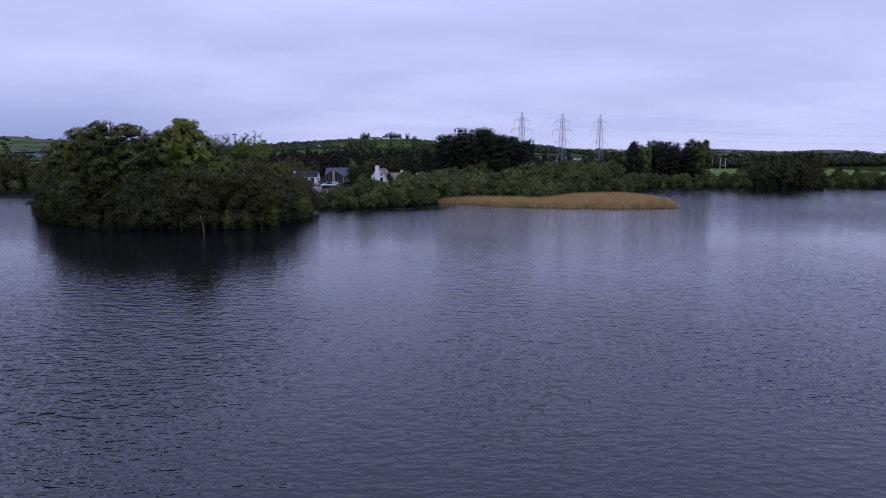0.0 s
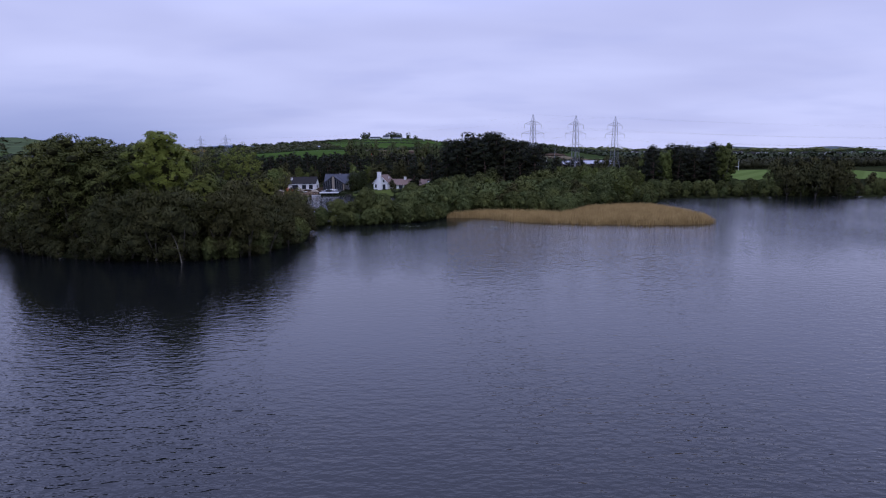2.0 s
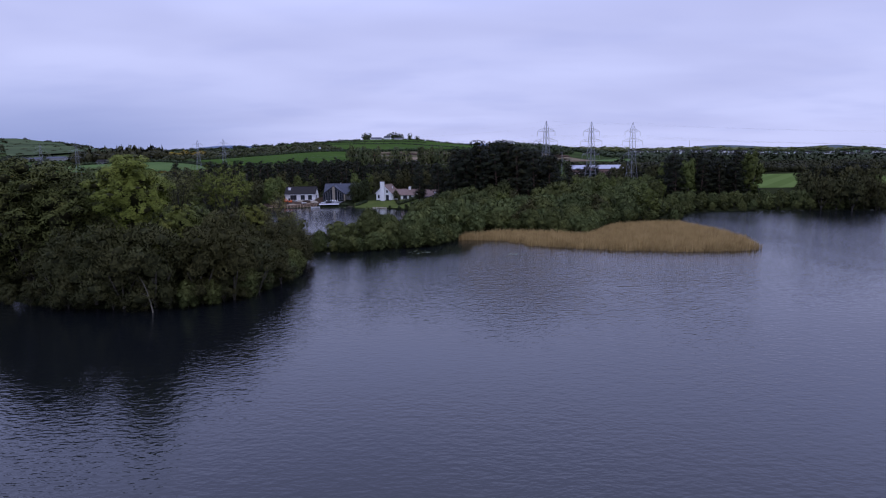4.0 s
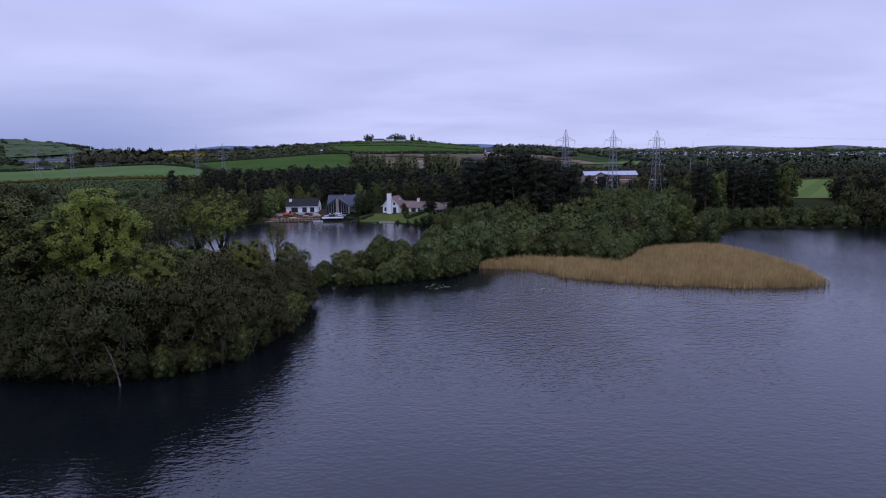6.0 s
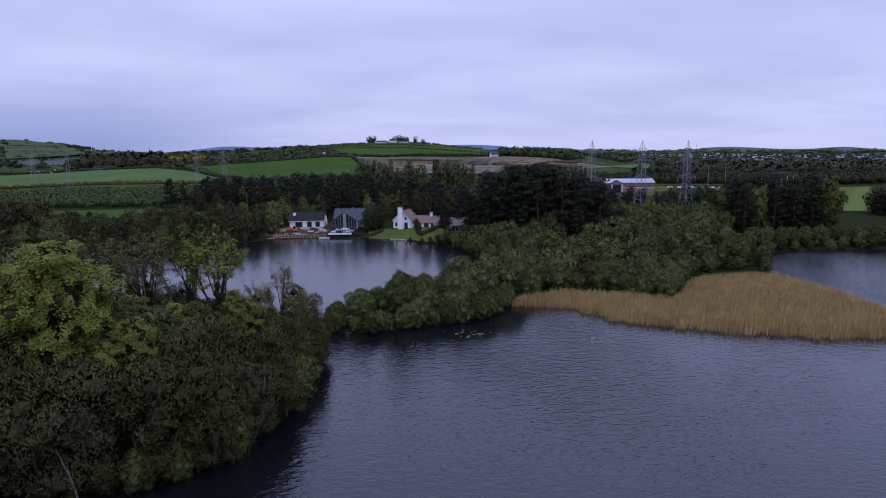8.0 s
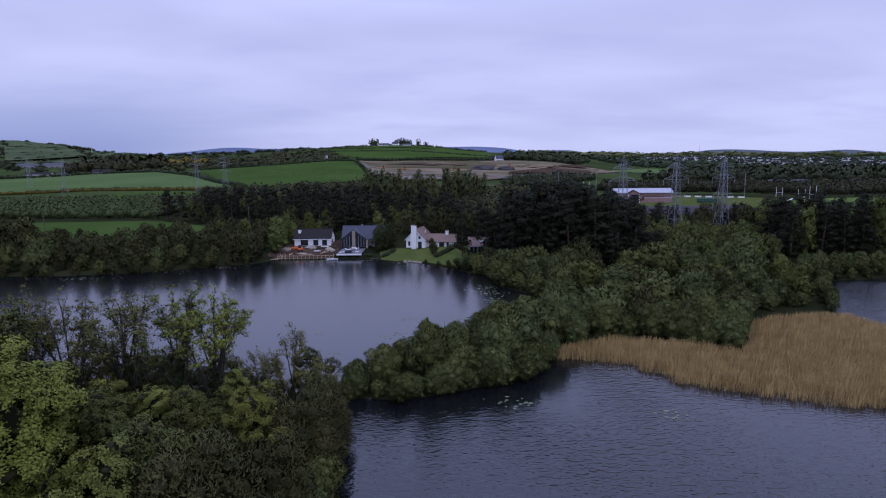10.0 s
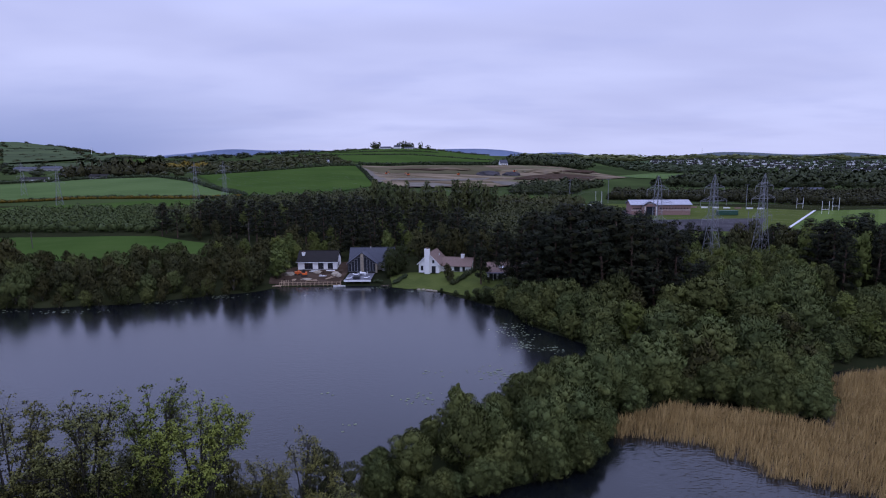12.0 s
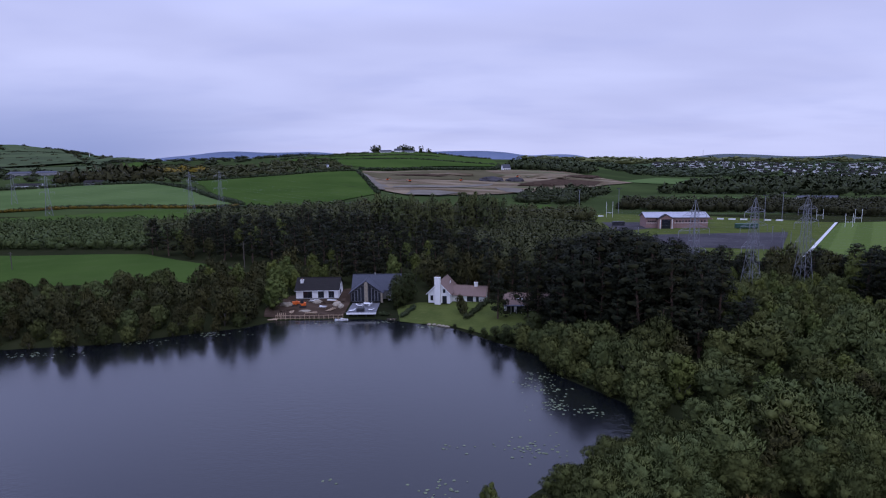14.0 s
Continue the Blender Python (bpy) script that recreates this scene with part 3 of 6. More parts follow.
def crown_mesh(name, lobes, count, size, mat, seed, long=1.0, core=0.5, under=0.35, lo=0.6, clump=0.9, wave=1.1, rise=0.0, leafy=0.0):
    """A crown: leaf sprays gathered in clumps through the outer part of overlapping lobes, solid lumps at its heart,
    shade-coloured unless leafy.
    """
    rng = np.random.default_rng(seed)
    lobes = np.array(lobes, float)
    area = (lobes[:, 3] * lobes[:, 4] * lobes[:, 5]) ** (2 / 3)
    n = count * 5
    pick = rng.choice(len(lobes), n, p=area / area.sum())
    d = unit(rng, n)
    d[:, 2] = np.where((d[:, 2] < -0.2) & (rng.random(n) > under), -d[:, 2], d[:, 2])
    c, r = lobes[pick, :3], lobes[pick, 3:]
    p = c + d * r * rng.uniform(lo, 1.08, n)[:, None]
    p = p + mottle(p, wave * 2.2, rng)[:, None] * d * r * 0.14
    keep = p[:, 2] > 0.03
    if core:
        for l in lobes:
            q = (p - l[:3]) / (l[3:] * 0.66)
            keep &= (q * q).sum(1) > 1
    if clump:
        keep &= mottle(p, wave, rng) * clump + rng.normal(0, 0.25, n) > 0.0
    p, d = p[keep][:count], (d / r)[keep][:count]
    d /= np.linalg.norm(d, axis=1, keepdims=True)
    d[:, 2] += 0.35
    v, f = sprays(p, d, size, rng, long, rise=rise)
    top = lobes[:, 2].max()
    hub = np.array([lobes[:, 0].mean(), lobes[:, 1].mean(), top * 0.35])
    away = (p - hub) / (np.abs(lobes[:, :3] - hub).max(0) + 1.0)
    away /= np.linalg.norm(away, axis=1, keepdims=True) + 1e-9
    nrm = [np.repeat(d * 0.4 + away * 0.95 + unit(rng, len(p)) * 0.4, 3, 0)]
    verts, faces = [v], [list(q) for q in f]
    at = len(v)
    iv, jf = ICO1
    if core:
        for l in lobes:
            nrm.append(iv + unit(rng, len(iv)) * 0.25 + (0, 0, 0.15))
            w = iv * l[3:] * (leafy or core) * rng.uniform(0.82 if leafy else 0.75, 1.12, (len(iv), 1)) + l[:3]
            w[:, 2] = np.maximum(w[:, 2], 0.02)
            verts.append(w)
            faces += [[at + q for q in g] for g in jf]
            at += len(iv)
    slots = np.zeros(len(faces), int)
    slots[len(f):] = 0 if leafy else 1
    return soft_normals(link_mesh(name, np.concatenate(verts), faces, [mat, CORE_SHADE], slots), np.concatenate(nrm))


def limb(verts, faces, pts, radii, sides=5):
    """A bent tapered limb through pts."""
    at = len(verts)
    for k, (p, r) in enumerate(zip(pts, radii)):
        d = (Vector(pts[min(k + 1, len(pts) - 1)]) - Vector(pts[max(k - 1, 0)])).normalized()
        x = d.orthogonal().normalized()
        y = d.cross(x)
        for j in range(sides):
            a = 2 * math.pi * j / sides
            verts.append(Vector(p) + (x * math.cos(a) + y * math.sin(a)) * r)
    for k in range(len(pts) - 1):
        for j in range(sides):
            a, b = at + k * sides + j, at + k * sides + (j + 1) % sides
            faces.append((a, b, b + sides, a + sides))


def tree_proto(name, label, category, trunk_me, crown_me, group=""):
    root = thing(name, label, category, group=group)
    for nm, me in (("trunk", trunk_me), ("crown", crown_me)):
        ob = new(nm, me)
        ob.parent = root
    return root


def bow(a, b, c, n):
    """Points on a curve from a to c that bends towards b."""
    return [a.lerp(b, k / n).lerp(b.lerp(c, k / n), k / n) for k in range(n + 1)]


def fan_tree(name, seed, h, reach, count, size, leaf, bark, label, limbs=6, ivy=0.5, tuft=0.55):
    """An open broadleaf tree: an ivy-clad stem, limbs that rise and spread like a fan, small tufts of leaves at the twig ends."""
    rng = np.random.default_rng(seed)
    v, f, tufts, wrap = [], [], [], []
    bend = Vector((rng.uniform(-0.5, 0.5), rng.uniform(-0.5, 0.5), 0))
    stem = bow(Vector((0, 0, -0.3)), Vector((bend.x * 0.3, bend.y * 0.3, h * 0.25)), bend + Vector((0, 0, h * 0.56)), 6)
    limb(v, f, stem, [h * 0.021 * (1 - 0.62 * k / 6) for k in range(7)], 7)
    for k in range(limbs):
        a = k * 2.4 + rng.uniform(-0.45, 0.45)
        u = rng.uniform(0.3, 1.0) if k else 0.12
        way = Vector((math.cos(a), math.sin(a), 0))
        start = stem[3 + k % 4]
        end = bend + way * reach * u + Vector((0, 0, h * (0.98 - 0.3 * u * u + rng.uniform(-0.06, 0.02))))
        mid = start.lerp(end, 0.5) + way * reach * 0.14 * u - Vector((0, 0, h * 0.02)) + Vector(rng.normal(size=3)) * 0.35
        pts = bow(start, mid, end, 6)
        r0 = h * 0.0095 * rng.uniform(0.8, 1.15)
        limb(v, f, pts, [r0 * (1 - 0.8 * q / 6) for q in range(7)], 5)
        wrap += [(*pts[q], 0.34, 0.34, 0.5) for q in (0, 1) if ivy]
        for j in range(8):
            q = 0.52 + 0.48 * (j + rng.uniform(0, 0.9)) / 8
            o = pts[0].lerp(pts[-1], 0) if q <= 0 else pts[min(int(q * 6), 5)].lerp(pts[min(int(q * 6), 5) + 1], q * 6 - int(q * 6)) if q < 1 else pts[-1]
            side = Vector(rng.normal(size=3))
            d = (side * 0.42 + (end - start).normalized() * 0.7 + way * 0.3 + Vector((0, 0, 0.2))).normalized()
            n = h * rng.uniform(0.07, 0.15) * (1.2 - 0.45 * q)
            tip = o + d * n + Vector((0, 0, -0.1 * n))
            sub = bow(o, o + d * n * 0.5 + Vector((0, 0, 0.12 * n)), tip, 3)
            limb(v, f, sub, [r0 * 0.34, r0 * 0.26, r0 * 0.19, r0 * 0.12], 4)
            for w in range(5):
                e = sub[1 + w % 3] + (Vector(rng.normal(size=3)) * 0.6 + d * 0.6 + Vector((0, 0, 0.35))) * h * rng.uniform(0.022, 0.05)
                limb(v, f, [sub[1 + w % 3], e], [r0 * 0.14, r0 * 0.08], 3)
                tufts.append((*e, tuft * rng.uniform(0.6, 1.3), tuft * rng.uniform(0.6, 1.3), tuft * rng.uniform(0.45, 0.8)))
    root = tree_proto(name, label, "tree", link_mesh("trunk", v, f, bark, smooth=True), crown_mesh("crown", tufts, count, size, leaf, seed, core=0, lo=0.1, under=1.0, clump=0.45, wave=2.2))
    if ivy:
        for z in np.arange(0.5, h * ivy, 0.7):
            q = min(z / (h * 0.56), 1) * 6
            c = stem[int(min(q, 5))].lerp(stem[int(min(q, 5)) + 1], q - int(min(q, 5)))
            r = 0.85 - 0.4 * z / (h * ivy)
            wrap.append((c.x + rng.normal() * 0.1, c.y + rng.normal() * 0.1, z, r, r, 0.8))
        ob = new("ivy", crown_mesh("ivy", wrap, 2400, 0.085, IVY, seed + 1, core=0.75))
        ob.parent = root
    return root


def domed_tree(name, seed, h, wide, low, lobes_n, count, size, leaf, bark, label, lobe=0.3, category="tree", long=1.0, squash=0.85, wave=1.1, clump=0.7, heart=(0.62, 0.4), rise=0.0, leafy=0.0):
    """A full crown of many rounded lobes, from the height low up to h."""
    rng = np.random.default_rng(seed)
    lobes = []
    for k in range(lobes_n):
        u = (k + 0.5) / lobes_n
        up = low + (h - low) * (0.08 + 0.84 * u)
        bulge = math.sin(math.pi * min(0.12 + 0.86 * u, 1)) ** 0.6
        a = k * 2.4 + rng.uniform(-0.4, 0.4)
        r = wide * bulge * rng.uniform(0.3, 0.88)
        q = wide * lobe * rng.uniform(0.6, 1.4)
        lobes.append((math.cos(a) * r, math.sin(a) * r, up, q, q, q * squash))
    lobes.append((0, 0, low + (h - low) * 0.5, wide * heart[0], wide * heart[0], (h - low) * heart[1]))
    v, f = [], []
    limb(v, f, [(0, 0, -0.3), (0.1, 0.05, low * 0.7 + 0.4), (0, 0.1, low + (h - low) * 0.55)], [h * 0.022, h * 0.016, h * 0.008], 7)
    for k in range(4):
        a = k * 1.57 + rng.uniform(0, 1)
        z = low * 0.5 + 0.3
        limb(v, f, [(0.05, 0.03, z), (math.cos(a) * wide * 0.3, math.sin(a) * wide * 0.3, z + (h - z) * 0.25), (math.cos(a) * wide * 0.55, math.sin(a) * wide * 0.55, z + (h - z) * 0.45)], [h * 0.011, h * 0.008, h * 0.004], 5)
    return tree_proto(name, label, category, link_mesh("trunk", v, f, bark, smooth=True), crown_mesh("crown", lobes, count, size, leaf, seed, long=long, wave=wave, clump=clump, rise=rise, leafy=leafy, lo=0.66))


def pine_tree(name, seed, h, wide, count, size, label, low=0.3, plates=13):
    """A Scots pine: bare lower stem, and irregular flat plates of dark needles."""
    rng = np.random.default_rng(seed)
    v, f, lobes = [], [], []
    bend = rng.uniform(-0.6, 0.6, 2)
    limb(v, f, [(0, 0, -0.3), (bend[0] * 0.5, bend[1] * 0.5, h * 0.45), (bend[0], bend[1], h * 0.94)], [h * 0.02, h * 0.014, h * 0.005], 7)
    for k in range(plates):
        u = k / (plates - 1)
        z = h * (low + (0.93 - low) * u)
        a = k * 2.4 + rng.uniform(-0.5, 0.5)
        r = wide * (0.95 - 0.72 * u ** 1.8) * rng.uniform(0.35, 0.8)
        c = (bend[0] * u + math.cos(a) * r, bend[1] * u + math.sin(a) * r, z + rng.uniform(0, 0.5))
        q = wide * rng.uniform(0.36, 0.6) * (1 - 0.25 * u)
        lobes.append((*c, q, q, q * 0.55))
        limb(v, f, [(bend[0] * u, bend[1] * u, z - 0.8), c], [h * 0.006, h * 0.003], 4)
    return tree_proto(name, label, "tree", link_mesh("trunk", v, f, PINE_BARK, smooth=True), crown_mesh("crown", lobes, count, size, PINE, seed, under=0.7, wave=1.5))


# prototypes, kept as the first of each kind; each stands at its own spot below
protos = {}


def stock(kind, make, n):
    protos[kind] = [(make(k), []) for k in range(n)]


W_LABEL = "rounded grey-green willow bush at the water's edge"
stock("willow", lambda k: domed_tree("willow_bush", 40 + k, 5.2, 2.7, 0.0, 30, 11500, 0.062, WILLOW, BARK, W_LABEL, 0.25, "bush", 1.8, 1.15, 0.6, 0.4, (0.72, 0.46), 0.7, 0.55), 6)
stock("willow_far", lambda k: domed_tree("willow_tree", 50 + k, 6.0, 2.9, 0.0, 24, 3600, 0.105, BANK_WILLOW, BARK, "rounded green willow on the wooded bank", 0.26, "tree", 1.7, 1.1, 0.8, 0.4, (0.72, 0.46), 0.65, 0.55), 6)
stock("birch", lambda k: domed_tree("birch_tree", 60 + k, 9.0, 2.4, 0.2, 20, 3000, 0.12, BIRCH, PALE_BARK, "light green birch in the lakeside wood", 0.3, "tree", 1.6, 1.35, 0.9, 0.5, rise=0.5, leafy=0.6), 5)
stock("alder", lambda k: domed_tree("alder_tree", 70 + k, 9.0, 3.0, 0.0, 10, 1500, 0.18, ALDER, BARK, "olive-brown alder hanging over the bank", 0.4, "tree", 1.8, 1.1, 1.0, 0.5, rise=0.6), 6)
stock("alder_near", lambda k: domed_tree("island_alder", 80 + k, 9.0, 3.3, 0.0, 18, 8200, 0.075, ALDER, BARK, "olive-brown alder leaning over the island's edge", 0.33, "tree", 1.9, 0.9, 0.9, 0.38, rise=0.5), 6)
stock("tall_lime", lambda k: domed_tree("lime_tree", 85 + k, 17.0, 4.5, 0.5, 34, 17000, 0.095, LIME, BARK, "tall olive-green lime in young leaf on the island", 0.3, "tree", 1.6, 0.8, 1.5, rise=0.3), 4)
stock("sycamore", lambda k: domed_tree("sycamore_tree", 90 + k, 20.0, 5.8, 7.5, 44, 42000, 0.078, SYCAMORE, DARK_BARK, "tall yellow-green sycamore in fresh leaf", 0.25, squash=0.5, wave=1.9, clump=0.9), 2)
stock("maple", lambda k: domed_tree("maple_tree", 96 + k, 14.0, 3.0, 6.5, 16, 9000, 0.075, MAPLE, BARK, "young maple with yellow-olive spring leaf", 0.3, squash=0.5, wave=1.5, clump=0.9), 2)
stock("ash", lambda k: fan_tree("ash_tree", 100 + k, 18.0, (4.8, 4.0, 5.0, 5.4, 4.8)[k], (17000, 7500, 8500, 12000, 17000)[k], 0.075, (ASH, ASH, BROWN_ASH, BROWN_ASH, LIME)[k], DARK_BARK, "tall open ash with ivy-clad stem and fresh leaf", (12, 8, 10, 12, 12)[k], 0.5), 5)
stock("ivy_tree", lambda k: fan_tree("ivy_clad_tree", 110 + k, 14.0, 3.4, 5000, 0.075, BROWN_ASH, DARK_BARK, "half-bare ivy-clad tree with thin brownish leaves", 10, 0.45), 3)
stock("pine", lambda k: pine_tree("scots_pine", 120 + k, 16.0, 4.4, 3600, 0.15, "dark green Scots pine in a dense stand", 0.14, 17), 6)
stock("pine_far", lambda k: pine_tree("scots_pine", 140 + k, 16.0, 4.6, 1100, 0.26, "dark green Scots pine in a shelter belt", 0.2), 4)
stock("holly", lambda k: domed_tree("holly_tree", 150 + k, 8.0, 2.9, 0.1, 14, 2600, 0.14, IVY, BARK, "dense dark green rounded tree beside the houses", 0.42, "tree", 1.3, 1.1, 1.0), 2)
stock("poplar", lambda k: domed_tree("poplar_tree", 130 + k, 14.0, 2.2, 0.8, 12, 1500, 0.2, POPLAR, BARK, "slim dark green poplar in a row", 0.5, "tree", 1.3, 1.6, 1.6, rise=0.5), 2)


def plant(kind, x, y, h, rng, base=None, widen=1.0, pick=None):
    root, used = protos[kind][rng.integers(len(protos[kind])) if pick is None else pick]
    natural = {"willow": 5.2, "willow_far": 6.0, "birch": 9.0, "alder": 9.0, "alder_near": 9.0, "tall_lime": 17.0, "sycamore": 20.0, "ash": 18.0, "ivy_tree": 14.0, "pine": 16.0, "holly": 8.0, "pine_far": 16.0, "poplar": 14.0, "maple": 14.0}[kind]
    s = h / natural
    z = ground_z(x, y) if base is None else base
    w = s * widen * rng.uniform(0.92, 1.12)
    m = pose(x, y, max(z, -0.1) - 0.1, rng.uniform(-3, 3), rng.uniform(-3, 3), rng.uniform(0, 360)) @ Matrix.Diagonal((w, w, s, 1))
    if not used:
        used.append(1)
        root.matrix_world = m
        return root
    return copy_thing_scaled(root, m)


def copy_thing_scaled(root, m):
    made = copy_thing(root, Matrix.Identity(4))
    made.matrix_basis = m
    return made


def scatter(ring, gap, rng, margin=0.0, tries=4000):
    """Points inside an outline, no two nearer than gap."""
    ring_a = np.array(ring, float)
    lo, hi = ring_a.min(0), ring_a.max(0)
    c = rng.uniform(lo, hi, (tries, 2))
    c = c[edge_distance(c[:, 0], c[:, 1], ring) > margin]
    kept = np.zeros((0, 2))
    for q in c:
        if not len(kept) or ((kept - q) ** 2).sum(1).min() > gap * gap:
            kept = np.vstack([kept, q])
    return kept


# ---- the island ----
def along(pts, gap, jitter, r):
    """Points along a line, a gap apart."""
    out = []
    for (ax, ay), (bx, by) in zip(pts, pts[1:]):
        n = max(1, int(math.hypot(bx - ax, by - ay) / gap))
        for k in range(n):
            out.append((ax + (bx - ax) * k / n + r.normal() * jitter, ay + (by - ay) * k / n + r.normal() * jitter))
    return np.array(out)


rng = np.random.default_rng(11)
ISLE_TOP = ([-104, -98, -90, -84, -72, -60, -50, -42, -38, -34, -31], [3.5, 5, 9, 14, 16, 16, 15, 15, 12, 8, 5])
for kind, x, y, h, w in [("sycamore", -51.2, 119.5, 21.0, 1.1), ("tall_lime", -63.5, 120, 20.5, 1.1), ("tall_lime", -70, 122, 21.0, 1.15), ("tall_lime", -76, 124, 20.0, 1.15),
                         ("tall_lime", -57.5, 124, 19.0, 1.1), ("tall_lime", -83.5, 130, 17.5, 1.1), ("tall_lime", -44.5, 125.5, 12.5, 1.0), ("tall_lime", -62, 129.5, 18.6, 1.0),
                         ("tall_lime", -73, 134, 16.5, 1.0), ("tall_lime", -88, 138, 12.5, 1.1), ("tall_lime", -40, 126, 11.0, 1.0), ("tall_lime", -52, 133, 11.5, 1.0), ("tall_lime", -46, 136, 10.5, 1.0),
                         ("tall_lime", -50.5, 114.8, 11.0, 1.05), ("tall_lime", -56, 116.5, 11.5, 1.05), ("maple", -45.8, 115.8, 12.4, 0.7), ("maple", -41.8, 117.6, 10.2, 0.6), ("maple", -38.2, 133.5, 12.6, 1.0), ("maple", -44.2, 119.5, 14.0, 0.9), ("maple", -42.5, 139.5, 11.5, 0.8), ("sycamore", -56.5, 131, 14.0, 0.7),
                         ("ivy_tree", -39.6, 148.2, 12.4, 0.85), ("ivy_tree", -35.5, 146.5, 9.5, 0.9), ("ivy_tree", -58.5, 147, 13, 0.8), ("ivy_tree", -81, 147, 14.5, 1.0), ("ivy_tree", -43.5, 150, 10.0, 0.9)]:
    plant(kind, x, y, h, rng, widen=w)
for x, y, h, w, k in [(-46.4, 143.8, 18.0, 1.0, 0), (-51, 145, 17.6, 1.0, 1), (-56, 144.5, 17.6, 1.0, 2), (-63, 144.8, 17.2, 1.0, 3), (-66.5, 139.5, 18.0, 1.1, 4),
                      (-70.5, 147, 17.0, 1.0, 3), (-76, 147.5, 16.0, 1.0, 2), (-87, 146, 13.5, 1.0, 3)]:
    plant("ash", x, y, h, rng, widen=w, pick=k)
for x, y, h in [(-58.5, 133.5, 12.6), (-54.5, 136, 11.2), (-61.5, 136, 12.8), (-49.5, 136.5, 10.4)]:
    plant("maple", x, y, h, np.random.default_rng(int(-x)), widen=1.05)
for x, y, h in [(-36, 137, 6.5), (-35.5, 143, 7.2), (-36.5, 130.5, 7.5), (-37.5, 149, 6.0), (-38.5, 124, 7.0)]:
    plant("alder_near", x, y, h, rng, widen=0.95)
for x, y in along([(-64, 139.5), (-58, 138.5), (-50, 139), (-44, 138), (-39, 140)], 3.2, 0.8, rng):
    plant("tall_lime" if rng.random() < 0.6 else "alder_near", x, y, rng.uniform(8.0, 10.5), rng, widen=1.3)
for x, y in along([(-74, 149.5), (-60, 150.5), (-50, 150.5), (-41, 149)], 3.6, 0.7, rng):
    plant("alder_near", x, y, rng.uniform(7.5, 10.0), rng, widen=0.8)
for x, y in scatter(ISLE, 4.4, rng, -0.4):
    rim = edge_distance(np.array([x]), np.array([y]), ISLE)[0] < 5
    if (rim and y < 146) or rng.random() < 0.75:
        top = float(np.interp(x, *ISLE_TOP))
        plant("alder_near", x, y, min(top, rng.uniform(8.0, 12.5) if rim and y < 135 else rng.uniform(5.5, 9.5)), rng, widen=1.1)
for x, y in along([(-96, 139), (-92, 132.5), (-80, 123.5), (-66, 115), (-52, 112), (-44, 112.5), (-38, 116.5), (-34, 124), (-32.8, 132), (-33.2, 144), (-36, 153.5)], 3.1, 0.4, rng):
    plant("willow" if x > -44 and rng.random() < 0.25 else "alder_near", x, y, rng.uniform(3.2, 6.5), rng, 0.02, 1.1)
for x, y, h in [(-39.5, 115, 3.4), (-42, 113.2, 3.8), (-97, 141, 4.0), (-99, 143, 3.4)]:
    plant("willow", x, y, h, rng, 0.05)

def bare_stem(x, y, h, lean, turn, seed, label, base=0.0, forks=4):
    """A leafless pale stem with a few thin forks."""
    r = np.random.default_rng(seed)
    root = thing("dead_tree", label, "tree", pose(x, y, base, 0, 0, turn))
    v, f = [], []
    stem = bow(Vector((0, 0, -0.5)), Vector((lean * 0.25, 0, h * 0.6)), Vector((lean, 0.2, h)), 6)
    limb(v, f, stem, [0.13 * (1 - 0.8 * k / 6) for k in range(7)], 6)
    ob = new("trunk", link_mesh("trunk", v, f, DRIFT, smooth=True))
    ob.parent = root
    for k in range(forks):
        o = stem[2 + k % 4]
        d = Vector((r.uniform(-0.6, 1), r.uniform(-0.9, 0.9), r.uniform(0.1, 0.7))).normalized() * h * r.uniform(0.25, 0.45)
        v, f = [], []
        limb(v, f, bow(o, o + d * 0.5 + Vector((0, 0, 0.25)), o + d, 4), [0.05, 0.042, 0.034, 0.026, 0.015], 5)
        for q in range(3):
            e = o + d * (0.45 + 0.18 * q)
            limb(v, f, [e, e + Vector(r.normal(size=3)) * h * 0.09], [0.018, 0.008], 3)
        ob = new("limb", link_mesh("limb", v, f, DRIFT, smooth=True))
        ob.parent = root
    return root


bare_stem(-45.8, 110.6, 4.2, 0.9, 200, 900, "bare grey-brown tree leaning out from the island's edge")
bare_stem(-21.7, 167.4, 8.6, 0.3, 40, 902, "slim dead stem standing among the willows", 0.4, 2)

# ---- the spit and the wooded bank behind the reeds ----
SPIT = [(-35, 161.5), (-28, 160.5), (-18, 164.5), (-10, 168), (-4, 180.5), (6, 189.5), (8, 197), (1.5, 200), (-9, 191.5), (-16, 184.5), (-22.5, 178.5), (-28.5, 171.5), (-34, 165)]
for x, y in scatter(SPIT, 3.9, rng, -0.8):
    deep = edge_distance(np.array([x]), np.array([y]), SPIT)[0] > 2.6
    plant("willow", x, y, (rng.uniform(5.2, 8.4) if deep else rng.uniform(3.2, 5.6)) * (0.85 if x < -31 else 1), rng, widen=rng.uniform(0.95, 1.3) if deep else 1.15)
for x, y in along([(-35.3, 164), (-34, 161.3), (-28, 160), (-18, 164), (-10, 167.5), (-4, 177.5)], 2.3, 0.3, rng):
    plant("willow", x, y, rng.uniform(2.4, 4.6), rng, 0.02)
BANK = [(5, 191), (25, 192), (32, 197), (42, 205), (53, 208), (60, 224), (56, 240), (30, 234), (6, 226), (6, 204)]
for x, y in scatter(BANK, 6.0, rng, -1):
    k = rng.random()
    plant("willow_far" if k < 0.6 else ("birch" if k < 0.85 else "alder"), x, y, rng.uniform(4.0, 8.6) + max(0, (y - 215) * 0.06), rng, widen=rng.uniform(1.15, 1.65))
